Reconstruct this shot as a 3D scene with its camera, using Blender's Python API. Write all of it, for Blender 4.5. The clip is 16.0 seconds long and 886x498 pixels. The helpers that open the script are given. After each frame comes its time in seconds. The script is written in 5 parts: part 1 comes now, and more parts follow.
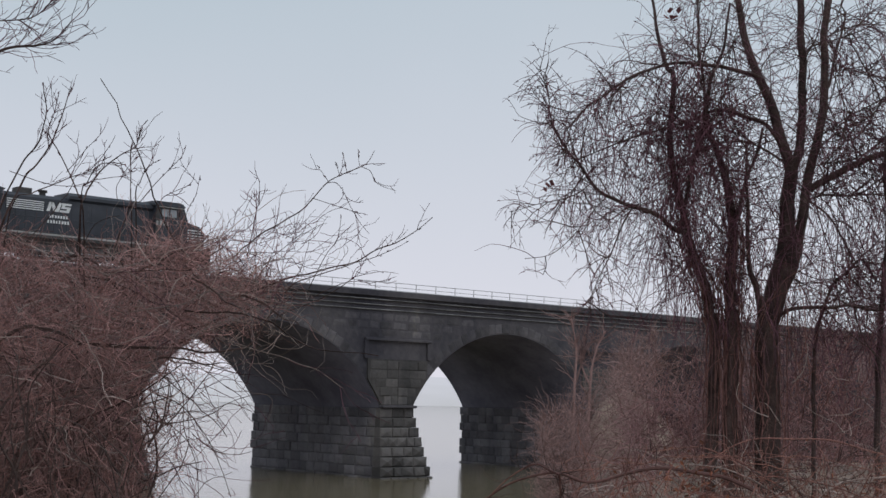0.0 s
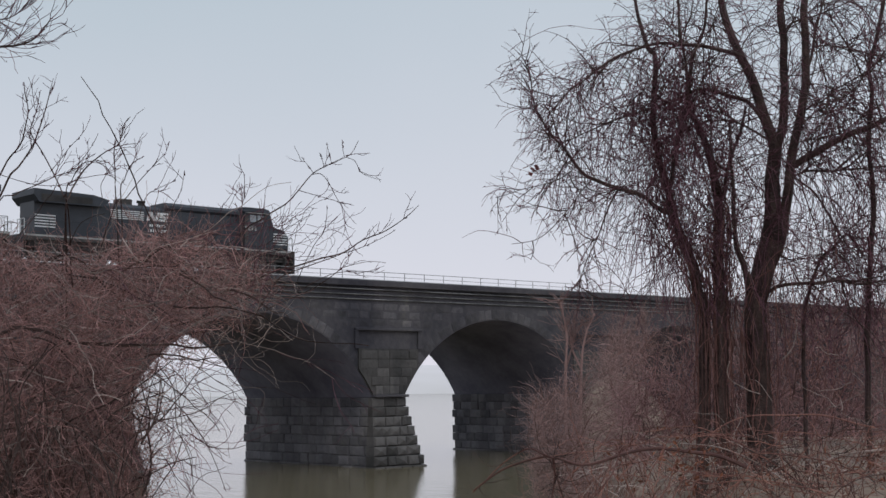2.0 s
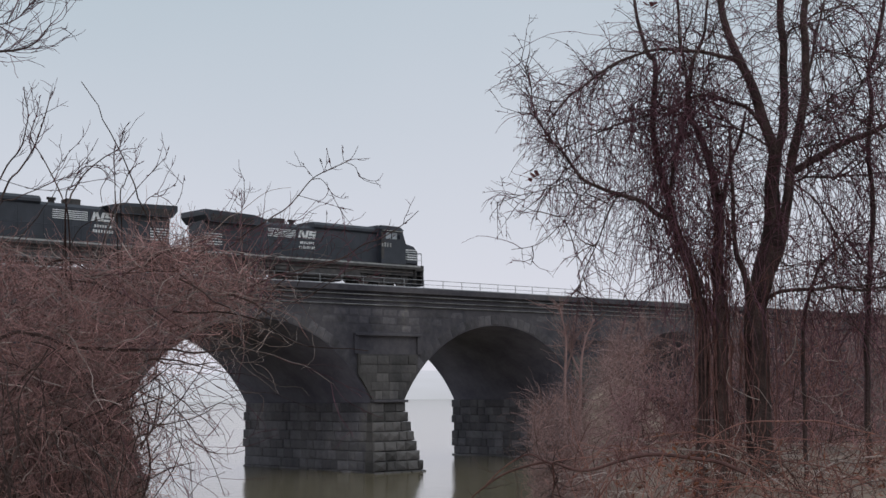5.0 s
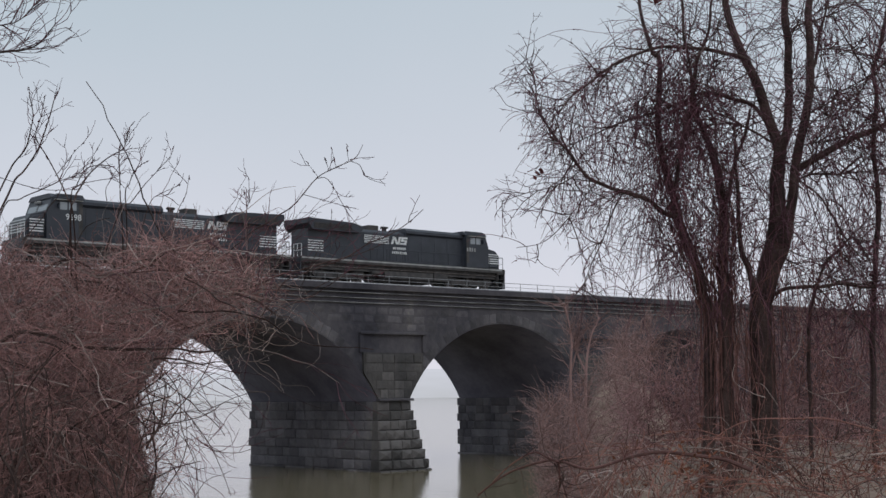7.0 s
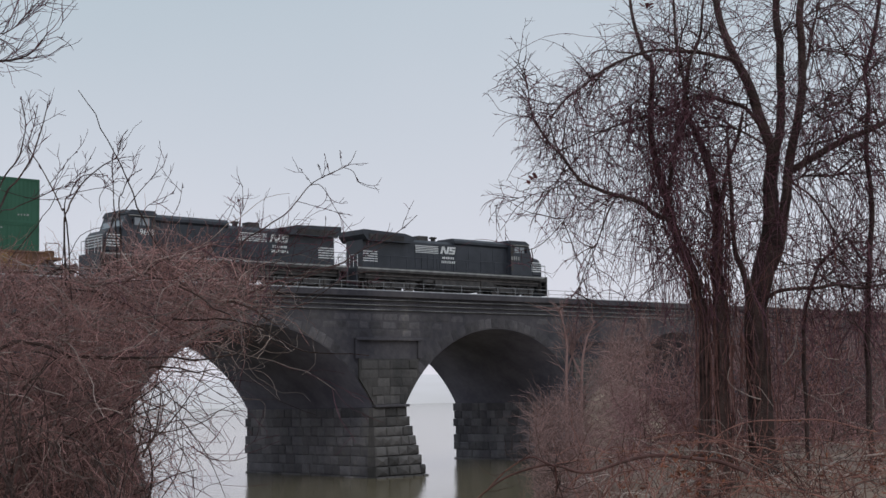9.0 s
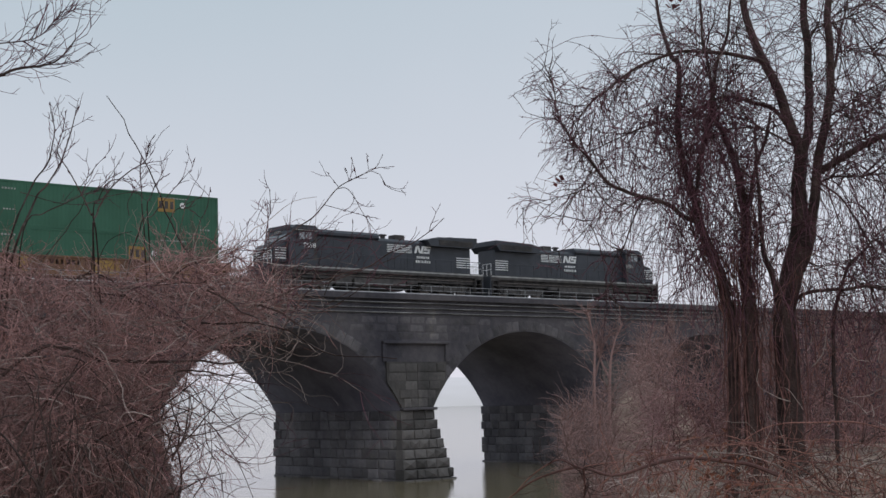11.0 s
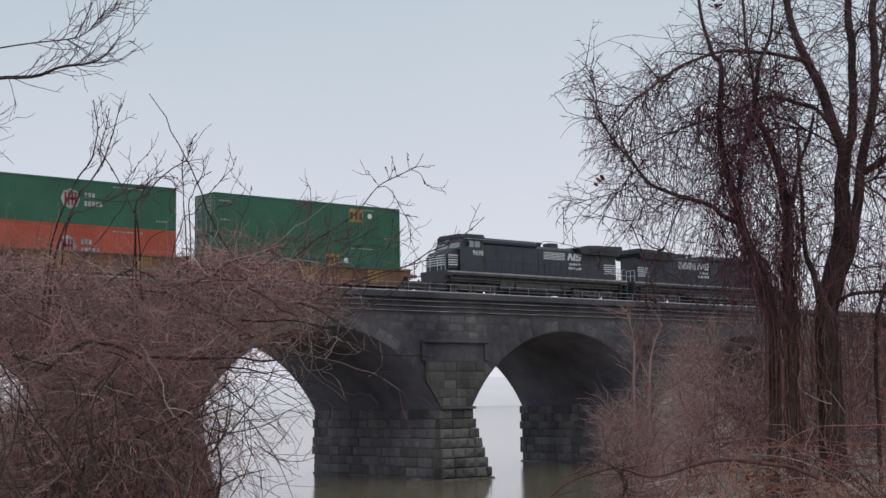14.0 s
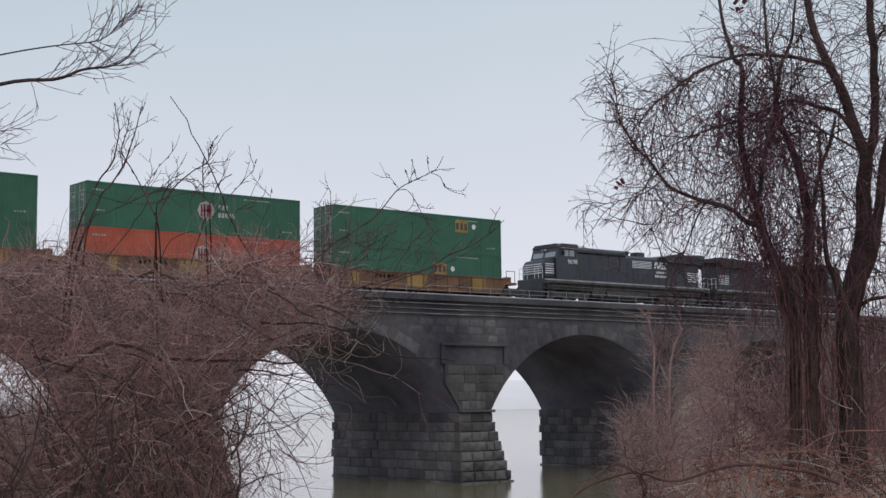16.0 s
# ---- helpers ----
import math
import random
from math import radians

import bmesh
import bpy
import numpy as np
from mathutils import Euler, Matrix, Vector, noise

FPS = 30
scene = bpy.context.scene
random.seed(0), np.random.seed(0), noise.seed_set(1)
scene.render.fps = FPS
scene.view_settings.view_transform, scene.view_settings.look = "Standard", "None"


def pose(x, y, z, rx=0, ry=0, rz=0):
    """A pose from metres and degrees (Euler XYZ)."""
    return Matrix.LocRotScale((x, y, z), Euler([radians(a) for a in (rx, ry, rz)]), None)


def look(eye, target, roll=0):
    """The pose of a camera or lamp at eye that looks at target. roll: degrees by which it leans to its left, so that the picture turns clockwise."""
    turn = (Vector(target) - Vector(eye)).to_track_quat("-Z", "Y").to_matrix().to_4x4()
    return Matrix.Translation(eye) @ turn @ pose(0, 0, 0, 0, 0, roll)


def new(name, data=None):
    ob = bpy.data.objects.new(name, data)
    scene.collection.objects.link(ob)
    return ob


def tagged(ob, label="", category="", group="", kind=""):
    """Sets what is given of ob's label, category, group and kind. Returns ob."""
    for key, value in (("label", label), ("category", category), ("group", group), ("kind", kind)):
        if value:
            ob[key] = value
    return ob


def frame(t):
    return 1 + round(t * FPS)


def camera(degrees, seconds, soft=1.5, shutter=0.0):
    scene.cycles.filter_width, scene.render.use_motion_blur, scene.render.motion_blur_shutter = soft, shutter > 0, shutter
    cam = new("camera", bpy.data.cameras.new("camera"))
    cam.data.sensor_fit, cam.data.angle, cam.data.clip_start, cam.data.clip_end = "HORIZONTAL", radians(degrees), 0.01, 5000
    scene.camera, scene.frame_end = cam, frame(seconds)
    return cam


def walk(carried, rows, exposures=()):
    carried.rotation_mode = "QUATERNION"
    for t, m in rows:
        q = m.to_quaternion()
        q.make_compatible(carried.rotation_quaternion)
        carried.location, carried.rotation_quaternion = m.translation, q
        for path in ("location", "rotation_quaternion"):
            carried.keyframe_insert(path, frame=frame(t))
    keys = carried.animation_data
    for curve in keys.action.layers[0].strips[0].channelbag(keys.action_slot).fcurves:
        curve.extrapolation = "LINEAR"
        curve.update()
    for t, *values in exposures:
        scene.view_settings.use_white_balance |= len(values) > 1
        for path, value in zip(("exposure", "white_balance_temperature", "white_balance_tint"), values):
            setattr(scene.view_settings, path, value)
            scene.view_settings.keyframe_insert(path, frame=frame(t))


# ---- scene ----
cam = camera(35.64, 16.0, soft=1.5)
EYE = (0.0, 0.0, 6.04)
# seconds, degrees to the right of the bridge's normal, degrees upward, lean
TURNS = [
    (0.0, 42.25, 6.16, 1.15),
    (0.5, 42.53, 5.68, 1.30),
    (1.0, 42.43, 5.63, 1.65),
    (1.5, 42.37, 5.72, 1.49),
    (2.0, 42.78, 5.65, -0.71),
    (2.5, 42.94, 5.43, -1.34),
    (3.0, 43.60, 5.30, -1.39),
    (3.5, 43.37, 5.37, -1.00),
    (4.0, 43.37, 5.73, -0.89),
    (4.5, 42.88, 5.90, -0.54),
    (7.0, 42.59, 5.81, -0.78),
    (7.5, 42.87, 6.05, -1.00),
    (8.0, 42.75, 6.00, -1.31),
    (8.35, 42.83, 6.03, -1.40),
    (8.5, 42.83, 6.03, -1.40),
    (9.3, 42.83, 6.03, -1.40),
    (9.4, 42.10, 6.21, -1.34),
    (9.5, 42.00, 6.23, -1.34),
    (10.0, 41.79, 6.43, -1.60),
    (12.5, 41.60, 5.74, -1.36),
    (13.0, 40.97, 6.20, -1.02),
    (13.5, 40.40, 6.08, -0.85),
    (14.0, 40.04, 6.18, -0.99),
    (14.5, 39.57, 6.30, -0.76),
    (15.0, 39.25, 5.91, -1.11),
    (15.5, 38.75, 6.05, -1.17),
    (16.0, 39.22, 6.32, -0.73),
]


def facing(yaw, up, lean):
    return pose(*EYE, 90 + up, 0, -yaw) @ pose(0, 0, 0, 0, 0, lean)


walk(cam, [(t, facing(a, b, c)) for t, a, b, c in TURNS],
     [(0.0, 0.05), (9.3, 0.05), (10.0, 0.07), (12.5, 0.06), (14.0, 0.13), (16.0, 0.19)])

# ---- light: an even overcast sky, the sun only a broad glow behind cloud ----
world = bpy.data.worlds.new("overcast")
scene.world = world
world.use_nodes = True
wn, wl = world.node_tree.nodes, world.node_tree.links
wn.clear()
w_out = wn.new("ShaderNodeOutputWorld")
w_bg = wn.new("ShaderNodeBackground")
w_sky = wn.new("ShaderNodeTexSky")
w_sky.sky_type, w_sky.sun_disc = "NISHITA", False
w_sky.sun_elevation, w_sky.sun_rotation = radians(38), radians(200)
w_mix = wn.new("ShaderNodeMix")
w_mix.data_type = "RGBA"
w_ramp = wn.new("ShaderNodeValToRGB")
w_tc = wn.new("ShaderNodeTexCoord")
w_sep = wn.new("ShaderNodeSeparateXYZ")
w_noise = wn.new("ShaderNodeTexNoise")
w_noise.inputs["Scale"].default_value, w_noise.inputs["Detail"].default_value = 2.2, 3.0
w_add = wn.new("ShaderNodeMath")
w_add.operation = "MULTIPLY_ADD"
w_add.inputs[1].default_value = 0.16
wl.new(w_tc.outputs["Generated"], w_sep.inputs[0])
wl.new(w_tc.outputs["Generated"], w_noise.inputs["Vector"])
wl.new(w_noise.outputs["Fac"], w_add.inputs[0])
wl.new(w_sep.outputs["Z"], w_add.inputs[2])
wl.new(w_add.outputs[0], w_ramp.inputs["Fac"])
w_ramp.color_ramp.elements[0].position, w_ramp.color_ramp.elements[0].color = 0.10, (0.705, 0.70, 0.78, 1)
w_ramp.color_ramp.elements[1].position, w_ramp.color_ramp.elements[1].color = 0.38, (0.475, 0.55, 0.62, 1)
w_mix.inputs["Factor"].default_value = 0.985
w_skys = wn.new("ShaderNodeVectorMath")
w_skys.operation = "SCALE"
w_skys.inputs["Scale"].default_value = 0.1
wl.new(w_sky.outputs[0], w_skys.inputs[0])
wl.new(w_skys.outputs[0], w_mix.inputs["A"])
wl.new(w_ramp.outputs["Color"], w_mix.inputs["B"])
wl.new(w_mix.outputs["Result"], w_bg.inputs["Color"])
w_bg.inputs["Strength"].default_value = 1.0
wl.new(w_bg.outputs[0], w_out.inputs["Surface"])
sun = new("sun", bpy.data.lights.new("sun", "SUN"))
sun.data.energy, sun.data.angle, sun.data.color = 0.5, radians(40), (1.0, 0.97, 0.92)
sun.matrix_world = look((0, 0, 60), (15, 40, 0))


# ---- materials ----
def material(name, c1, c2, scale=3.0, rough=0.85, metal=0.0, bump=0.3, fine=30.0, c3=None, vary=0.0, bump_dist=0.02, coords="Object"):
    m = bpy.data.materials.new(name)
    m.use_nodes = True
    n, k = m.node_tree.nodes, m.node_tree.links
    b = n["Principled BSDF"]
    b.inputs["Roughness"].default_value, b.inputs["Metallic"].default_value = rough, metal
    tc = n.new("ShaderNodeNewGeometry" if coords == "Position" else "ShaderNodeTexCoord")
    big, small = n.new("ShaderNodeTexNoise"), n.new("ShaderNodeTexNoise")
    big.inputs["Scale"].default_value, big.inputs["Detail"].default_value = scale, 5.0
    small.inputs["Scale"].default_value, small.inputs["Detail"].default_value = fine, 4.0
    ramp = n.new("ShaderNodeValToRGB")
    ramp.color_ramp.elements[0].position, ramp.color_ramp.elements[0].color = 0.32, (*c1, 1)
    ramp.color_ramp.elements[1].position, ramp.color_ramp.elements[1].color = 0.68, (*c2, 1)
    if c3:
        e = ramp.color_ramp.elements.new(0.80)
        e.color = (*c3, 1)
    if coords == "Position":
        drawn = n.new("ShaderNodeMapping")
        drawn.inputs["Scale"].default_value = (1.0, 1.0, 0.38)
        k.new(tc.outputs[coords], drawn.inputs["Vector"])
        k.new(drawn.outputs[0], big.inputs["Vector"])
    else:
        k.new(tc.outputs[coords], big.inputs["Vector"])
    k.new(tc.outputs[coords], small.inputs["Vector"])
    mixf = n.new("ShaderNodeMath")
    mixf.operation = "MULTIPLY_ADD"
    mixf.inputs[1].default_value = 0.35
    k.new(small.outputs["Fac"], mixf.inputs[0])
    off = n.new("ShaderNodeMath")
    off.operation = "SUBTRACT"
    off.inputs[1].default_value = 0.175
    k.new(big.outputs["Fac"], off.inputs[0])
    k.new(off.outputs[0], mixf.inputs[2])
    k.new(mixf.outputs[0], ramp.inputs["Fac"])
    col = ramp.outputs["Color"]
    if vary:
        info = n.new("ShaderNodeObjectInfo")
        geo = n.new("ShaderNodeNewGeometry")
        sm = n.new("ShaderNodeMath")
        sm.operation = "ADD"
        k.new(info.outputs["Random"], sm.inputs[0])
        k.new(geo.outputs["Random Per Island"], sm.inputs[1])
        fr = n.new("ShaderNodeMath")
        fr.operation = "FRACT"
        k.new(sm.outputs[0], fr.inputs[0])
        mr = n.new("ShaderNodeMapRange")
        mr.inputs["To Min"].default_value, mr.inputs["To Max"].default_value = 1 - vary, 1 + vary
        k.new(fr.outputs[0], mr.inputs["Value"])
        hsv = n.new("ShaderNodeHueSaturation")
        k.new(mr.outputs[0], hsv.inputs["Value"])
        k.new(col, hsv.inputs["Color"])
        col = hsv.outputs["Color"]
    k.new(col, b.inputs["Base Color"])
    if bump:
        bp = n.new("ShaderNodeBump")
        bp.inputs["Strength"].default_value, bp.inputs["Distance"].default_value = bump, bump_dist
        k.new(small.outputs["Fac"], bp.inputs["Height"])
        k.new(bp.outputs[0], b.inputs["Normal"])
    return m


STONE = material("sooty_sandstone", (0.046, 0.043, 0.055), (0.115, 0.104, 0.112), 0.22, 0.92, 0, 0.6, 2.6, (0.20, 0.175, 0.15), 0.0, 0.06, "Position")
BLOCK = material("sandstone_block", (0.050, 0.047, 0.058), (0.140, 0.127, 0.132), 0.22, 0.92, 0, 0.8, 2.6, (0.22, 0.195, 0.165), 0.3, 0.06, "Position")
MOSSY = material("brown_stone_block", (0.060, 0.056, 0.057), (0.130, 0.118, 0.114), 0.4, 0.92, 0, 0.8, 3.0, (0.18, 0.16, 0.14), 0.35, 0.06, "Position")
LEDGE = material("pale_coping_stone", (0.10, 0.10, 0.105), (0.28, 0.275, 0.275), 0.5, 0.8, 0, 0.4, 5.0, (0.42, 0.41, 0.41))
# Arch undersides: lighter, bluer colour stands in for haze over their shade.
SOFFIT = material("haze_lifted_arch_stone", (0.100, 0.097, 0.130), (0.168, 0.160, 0.200), 0.4, 0.9, 0, 0.5, 3.0)
# Pier flanks: lighter copy of the stone, haze over shaded sides put into colour.
HAZE_LIFTED = material("haze_lifted_pier_block", (0.095, 0.090, 0.105), (0.185, 0.172, 0.185), 0.4, 0.9, 0, 0.8, 3.0, (0.24, 0.22, 0.21), 0.3, 0.06, "Position")
DECK = material("ballast", (0.07, 0.065, 0.06), (0.16, 0.15, 0.14), 4.0, 0.95, 0, 0.8, 25.0)
STEEL = material("rail_steel", (0.10, 0.08, 0.07), (0.22, 0.20, 0.19), 6.0, 0.45, 0.8, 0.2, 40.0)
GALV = material("weathered_galvanised_steel", (0.42, 0.42, 0.43), (0.66, 0.66, 0.67), 5.0, 0.5, 0.2, 0.1, 40.0)
RAILING = material("dull_painted_railing", (0.22, 0.22, 0.23), (0.40, 0.40, 0.41), 5.0, 0.6, 0.2, 0.1, 40.0)
BLACK = material("black_locomotive_paint", (0.028, 0.032, 0.043), (0.046, 0.051, 0.066), 0.9, 0.45, 0, 0.06, 20.0, (0.065, 0.069, 0.080))
GRIME = material("grimy_underframe", (0.050, 0.047, 0.049), (0.110, 0.100, 0.096), 2.0, 0.85, 0.1, 0.4, 25.0)
WHITE = material("white_paint", (0.70, 0.71, 0.72), (0.85, 0.86, 0.87), 2.0, 0.5, 0, 0.05, 30.0)
CREAM = material("faded_white_sill", (0.25, 0.25, 0.25), (0.45, 0.45, 0.44), 2.0, 0.6, 0, 0.05, 30.0)
GREEN = material("green_container_paint", (0.026, 0.105, 0.062), (0.040, 0.142, 0.088), 0.5, 0.6, 0, 0.08, 14.0, (0.065, 0.17, 0.12))
PALEGREEN = material("chalky_green_door_paint", (0.07, 0.16, 0.115), (0.14, 0.25, 0.19), 1.6, 0.65, 0, 0.1, 16.0, (0.26, 0.33, 0.28))
ORANGE = material("orange_red_container_paint", (0.38, 0.068, 0.036), (0.50, 0.105, 0.058), 0.6, 0.6, 0, 0.08, 14.0, (0.47, 0.16, 0.10))
YELLOW = material("yellow_label", (0.26, 0.15, 0.04), (0.40, 0.24, 0.06), 1.0, 0.55, 0, 0.05, 20.0)
WELL = material("rust_streaked_yellow_car", (0.10, 0.055, 0.04), (0.24, 0.12, 0.06), 0.8, 0.75, 0, 0.3, 12.0, (0.34, 0.20, 0.06))
REDMARK = material("dark_red_mark", (0.2, 0.02, 0.02), (0.3, 0.03, 0.03), 2.0, 0.5, 0, 0, 20.0)
BARK = material("dark_wet_bark", (0.040, 0.022, 0.020), (0.105, 0.065, 0.057), 6.0, 0.85, 0, 0.9, 40.0, (0.18, 0.125, 0.105), 0.25)
TWIG = material("purple_brown_twig", (0.068, 0.024, 0.035), (0.145, 0.054, 0.072), 4.0, 0.7, 0, 0.2, 40.0, None, 0.5)
REDTWIG = material("red_brown_twig", (0.195, 0.098, 0.092), (0.38, 0.212, 0.192), 4.0, 0.7, 0, 0.2, 40.0, None, 0.6)
BRAMBLE = material("rust_red_bramble", (0.13, 0.052, 0.044), (0.31, 0.142, 0.108), 4.0, 0.7, 0, 0.2, 40.0, None, 0.65)
PALETWIG = material("weathered_tan_cane", (0.22, 0.165, 0.145), (0.43, 0.345, 0.31), 5.0, 0.75, 0, 0.2, 40.0, None, 0.45)
FARTWIG = material("grey_brown_brush", (0.205, 0.122, 0.116), (0.335, 0.208, 0.190), 1.0, 0.85, 0, 0.2, 20.0, None, 0.3)
DUSKTWIG = material("purple_brown_brush", (0.185, 0.093, 0.094), (0.35, 0.190, 0.182), 1.5, 0.85, 0, 0.2, 25.0, None, 0.45)
DUNTWIG = material("dun_brown_brush", (0.175, 0.107, 0.102), (0.42, 0.27, 0.245), 2.0, 0.85, 0, 0.2, 30.0, None, 0.6)
VINE = material("red_brown_vine_stem", (0.115, 0.050, 0.044), (0.24, 0.115, 0.098), 5.0, 0.8, 0, 0.4, 40.0, None, 0.5)
RUSTLEAF = material("rust_orange_leaf", (0.15, 0.05, 0.03), (0.28, 0.10, 0.05), 8.0, 0.75, 0, 0.2, 40.0, None, 0.5)
LEAF = material("withered_red_leaf", (0.12, 0.03, 0.035), (0.22, 0.06, 0.06), 9.0, 0.7, 0, 0.2, 40.0)
SOIL = material("damp_leaf_litter", (0.14, 0.096, 0.074), (0.36, 0.265, 0.205), 0.9, 0.95, 0, 0.9, 9.0, (0.48, 0.39, 0.32))


def sky_pale_glass():
    m = bpy.data.materials.new("sky_pale_cab_glass")
    m.use_nodes = True
    b = m.node_tree.nodes["Principled BSDF"]
    # The sky's brightness in the panes is put into this pale base colour.
    b.inputs["Base Color"].default_value = (0.30, 0.33, 0.36, 1)
    b.inputs["Roughness"].default_value = 0.06
    b.inputs["Specular IOR Level"].default_value = 1.0
    return m


def water_material():
    m = bpy.data.materials.new("silty_river_water")
    m.use_nodes = True
    n, k = m.node_tree.nodes, m.node_tree.links
    b = n["Principled BSDF"]
    b.inputs["Base Color"].default_value = (0.21, 0.172, 0.105, 1)
    b.inputs["Roughness"].default_value = 0.10
    b.inputs["IOR"].default_value = 1.33
    tc = n.new("ShaderNodeTexCoord")
    mp = n.new("ShaderNodeMapping")
    mp.inputs["Scale"].default_value = (1.0, 0.45, 1.0)
    nz = n.new("ShaderNodeTexNoise")
    nz.inputs["Scale"].default_value, nz.inputs["Detail"].default_value = 1.1, 4.0
    bp = n.new("ShaderNodeBump")
    bp.inputs["Strength"].default_value, bp.inputs["Distance"].default_value = 0.35, 0.10
    k.new(tc.outputs["Object"], mp.inputs["Vector"])
    k.new(mp.outputs[0], nz.inputs["Vector"])
    k.new(nz.outputs["Fac"], bp.inputs["Height"])
    k.new(bp.outputs[0], b.inputs["Normal"])
    return m


# Mist is painted into the hills as a glowing colour, paler with height.
def painted_mist_material():
    m = bpy.data.materials.new("glowing_painted_mist_hill")
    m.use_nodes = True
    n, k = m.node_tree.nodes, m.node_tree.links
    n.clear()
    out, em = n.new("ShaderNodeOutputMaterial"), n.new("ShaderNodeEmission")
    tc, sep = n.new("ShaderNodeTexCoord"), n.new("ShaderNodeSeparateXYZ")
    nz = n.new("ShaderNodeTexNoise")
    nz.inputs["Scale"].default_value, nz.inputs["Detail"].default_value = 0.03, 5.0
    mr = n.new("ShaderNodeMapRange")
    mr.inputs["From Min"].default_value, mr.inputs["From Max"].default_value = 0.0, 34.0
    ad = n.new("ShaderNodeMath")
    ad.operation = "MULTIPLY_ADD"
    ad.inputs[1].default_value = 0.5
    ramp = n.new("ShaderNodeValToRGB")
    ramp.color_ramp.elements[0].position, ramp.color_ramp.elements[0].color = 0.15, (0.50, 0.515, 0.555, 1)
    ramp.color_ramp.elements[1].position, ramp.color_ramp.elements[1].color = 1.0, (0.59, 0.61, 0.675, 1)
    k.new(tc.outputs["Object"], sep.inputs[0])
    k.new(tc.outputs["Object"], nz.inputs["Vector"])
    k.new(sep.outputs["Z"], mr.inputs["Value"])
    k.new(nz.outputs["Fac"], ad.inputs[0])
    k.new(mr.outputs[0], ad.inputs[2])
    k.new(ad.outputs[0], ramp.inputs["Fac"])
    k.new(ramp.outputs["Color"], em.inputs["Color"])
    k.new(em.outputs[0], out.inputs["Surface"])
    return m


GLASS, WATER, PAINTED_MIST = sky_pale_glass(), water_material(), painted_mist_material()


# ---- mesh helpers ----
def mesh_of(name, verts, faces, mat):
    me = bpy.data.meshes.new(name)
    me.from_pydata(verts, [], faces)
    me.materials.append(mat)
    return me


def part(name, bm, mat, parent=None, label=""):
    me = bpy.data.meshes.new(name)
    bm.to_mesh(me)
    bm.free()
    me.materials.append(mat)
    ob = new(name, me)
    ob.parent = parent
    return tagged(ob, label)


def add_box(bm, x0, x1, y0, y1, z0, z1, bevel=0.0):
    r = bmesh.ops.create_cube(bm, size=1.0)
    vs = r["verts"]
    bmesh.ops.scale(bm, vec=(x1 - x0, y1 - y0, z1 - z0), verts=vs)
    bmesh.ops.translate(bm, vec=((x0 + x1) / 2, (y0 + y1) / 2, (z0 + z1) / 2), verts=vs)
    if bevel:
        es = list({e for v in vs for e in v.link_edges})
        bmesh.ops.bevel(bm, geom=es, offset=bevel, segments=1, affect="EDGES")
    return bm


def box(x0, x1, y0, y1, z0, z1, bevel=0.0):
    return add_box(bmesh.new(), x0, x1, y0, y1, z0, z1, bevel)


def add_prism(bm, profile, a0, a1, axis="y"):
    """A closed outline, extruded along y (outline in x, z) or along x (outline in y, z)."""
    def at(p, a):
        return (p[0], a, p[1]) if axis == "y" else (a, p[0], p[1])
    lo, hi = [bm.verts.new(at(p, a0)) for p in profile], [bm.verts.new(at(p, a1)) for p in profile]
    n = len(profile)
    faces = [bm.faces.new(lo), bm.faces.new(hi[::-1])]
    faces += [bm.faces.new((lo[i], hi[i], hi[(i + 1) % n], lo[(i + 1) % n])) for i in range(n)]
    bmesh.ops.recalc_face_normals(bm, faces=faces)
    return bm


def prism(profile, a0, a1, axis="y"):
    return add_prism(bmesh.new(), profile, a0, a1, axis)


def add_rod(bm, a, b, r, sides=8):
    a, b = Vector(a), Vector(b)
    res = bmesh.ops.create_cone(bm, cap_ends=True, segments=sides, radius1=r, radius2=r, depth=(b - a).length)
    m = Matrix.Translation((a + b) / 2) @ (b - a).to_track_quat("Z", "Y").to_matrix().to_4x4()
    bmesh.ops.transform(bm, matrix=m, verts=res["verts"])
    return bm


def rod(a, b, r, sides=8):
    return add_rod(bmesh.new(), a, b, r, sides)


def thing(name, label, category, group="", kind=""):
    return tagged(new(name), label, category, group, kind)


# ---- the river, its bed and banks ----
VIEW = radians(42.6)
AHEAD, ASIDE = Vector((math.sin(VIEW), math.cos(VIEW), 0)), Vector((math.cos(VIEW), -math.sin(VIEW), 0))


def spot(u, d, z=0.0):
    """A place u metres to the right of the lookout's line and d metres along it."""
    return AHEAD * d + ASIDE * u + Vector((0, 0, z))


def ease(a, b, x):
    """From 0 at a to 1 at b, rounded at both ends."""
    q = min(1.0, max(0.0, (x - a) / (b - a)))
    return q * q * (3 - 2 * q)


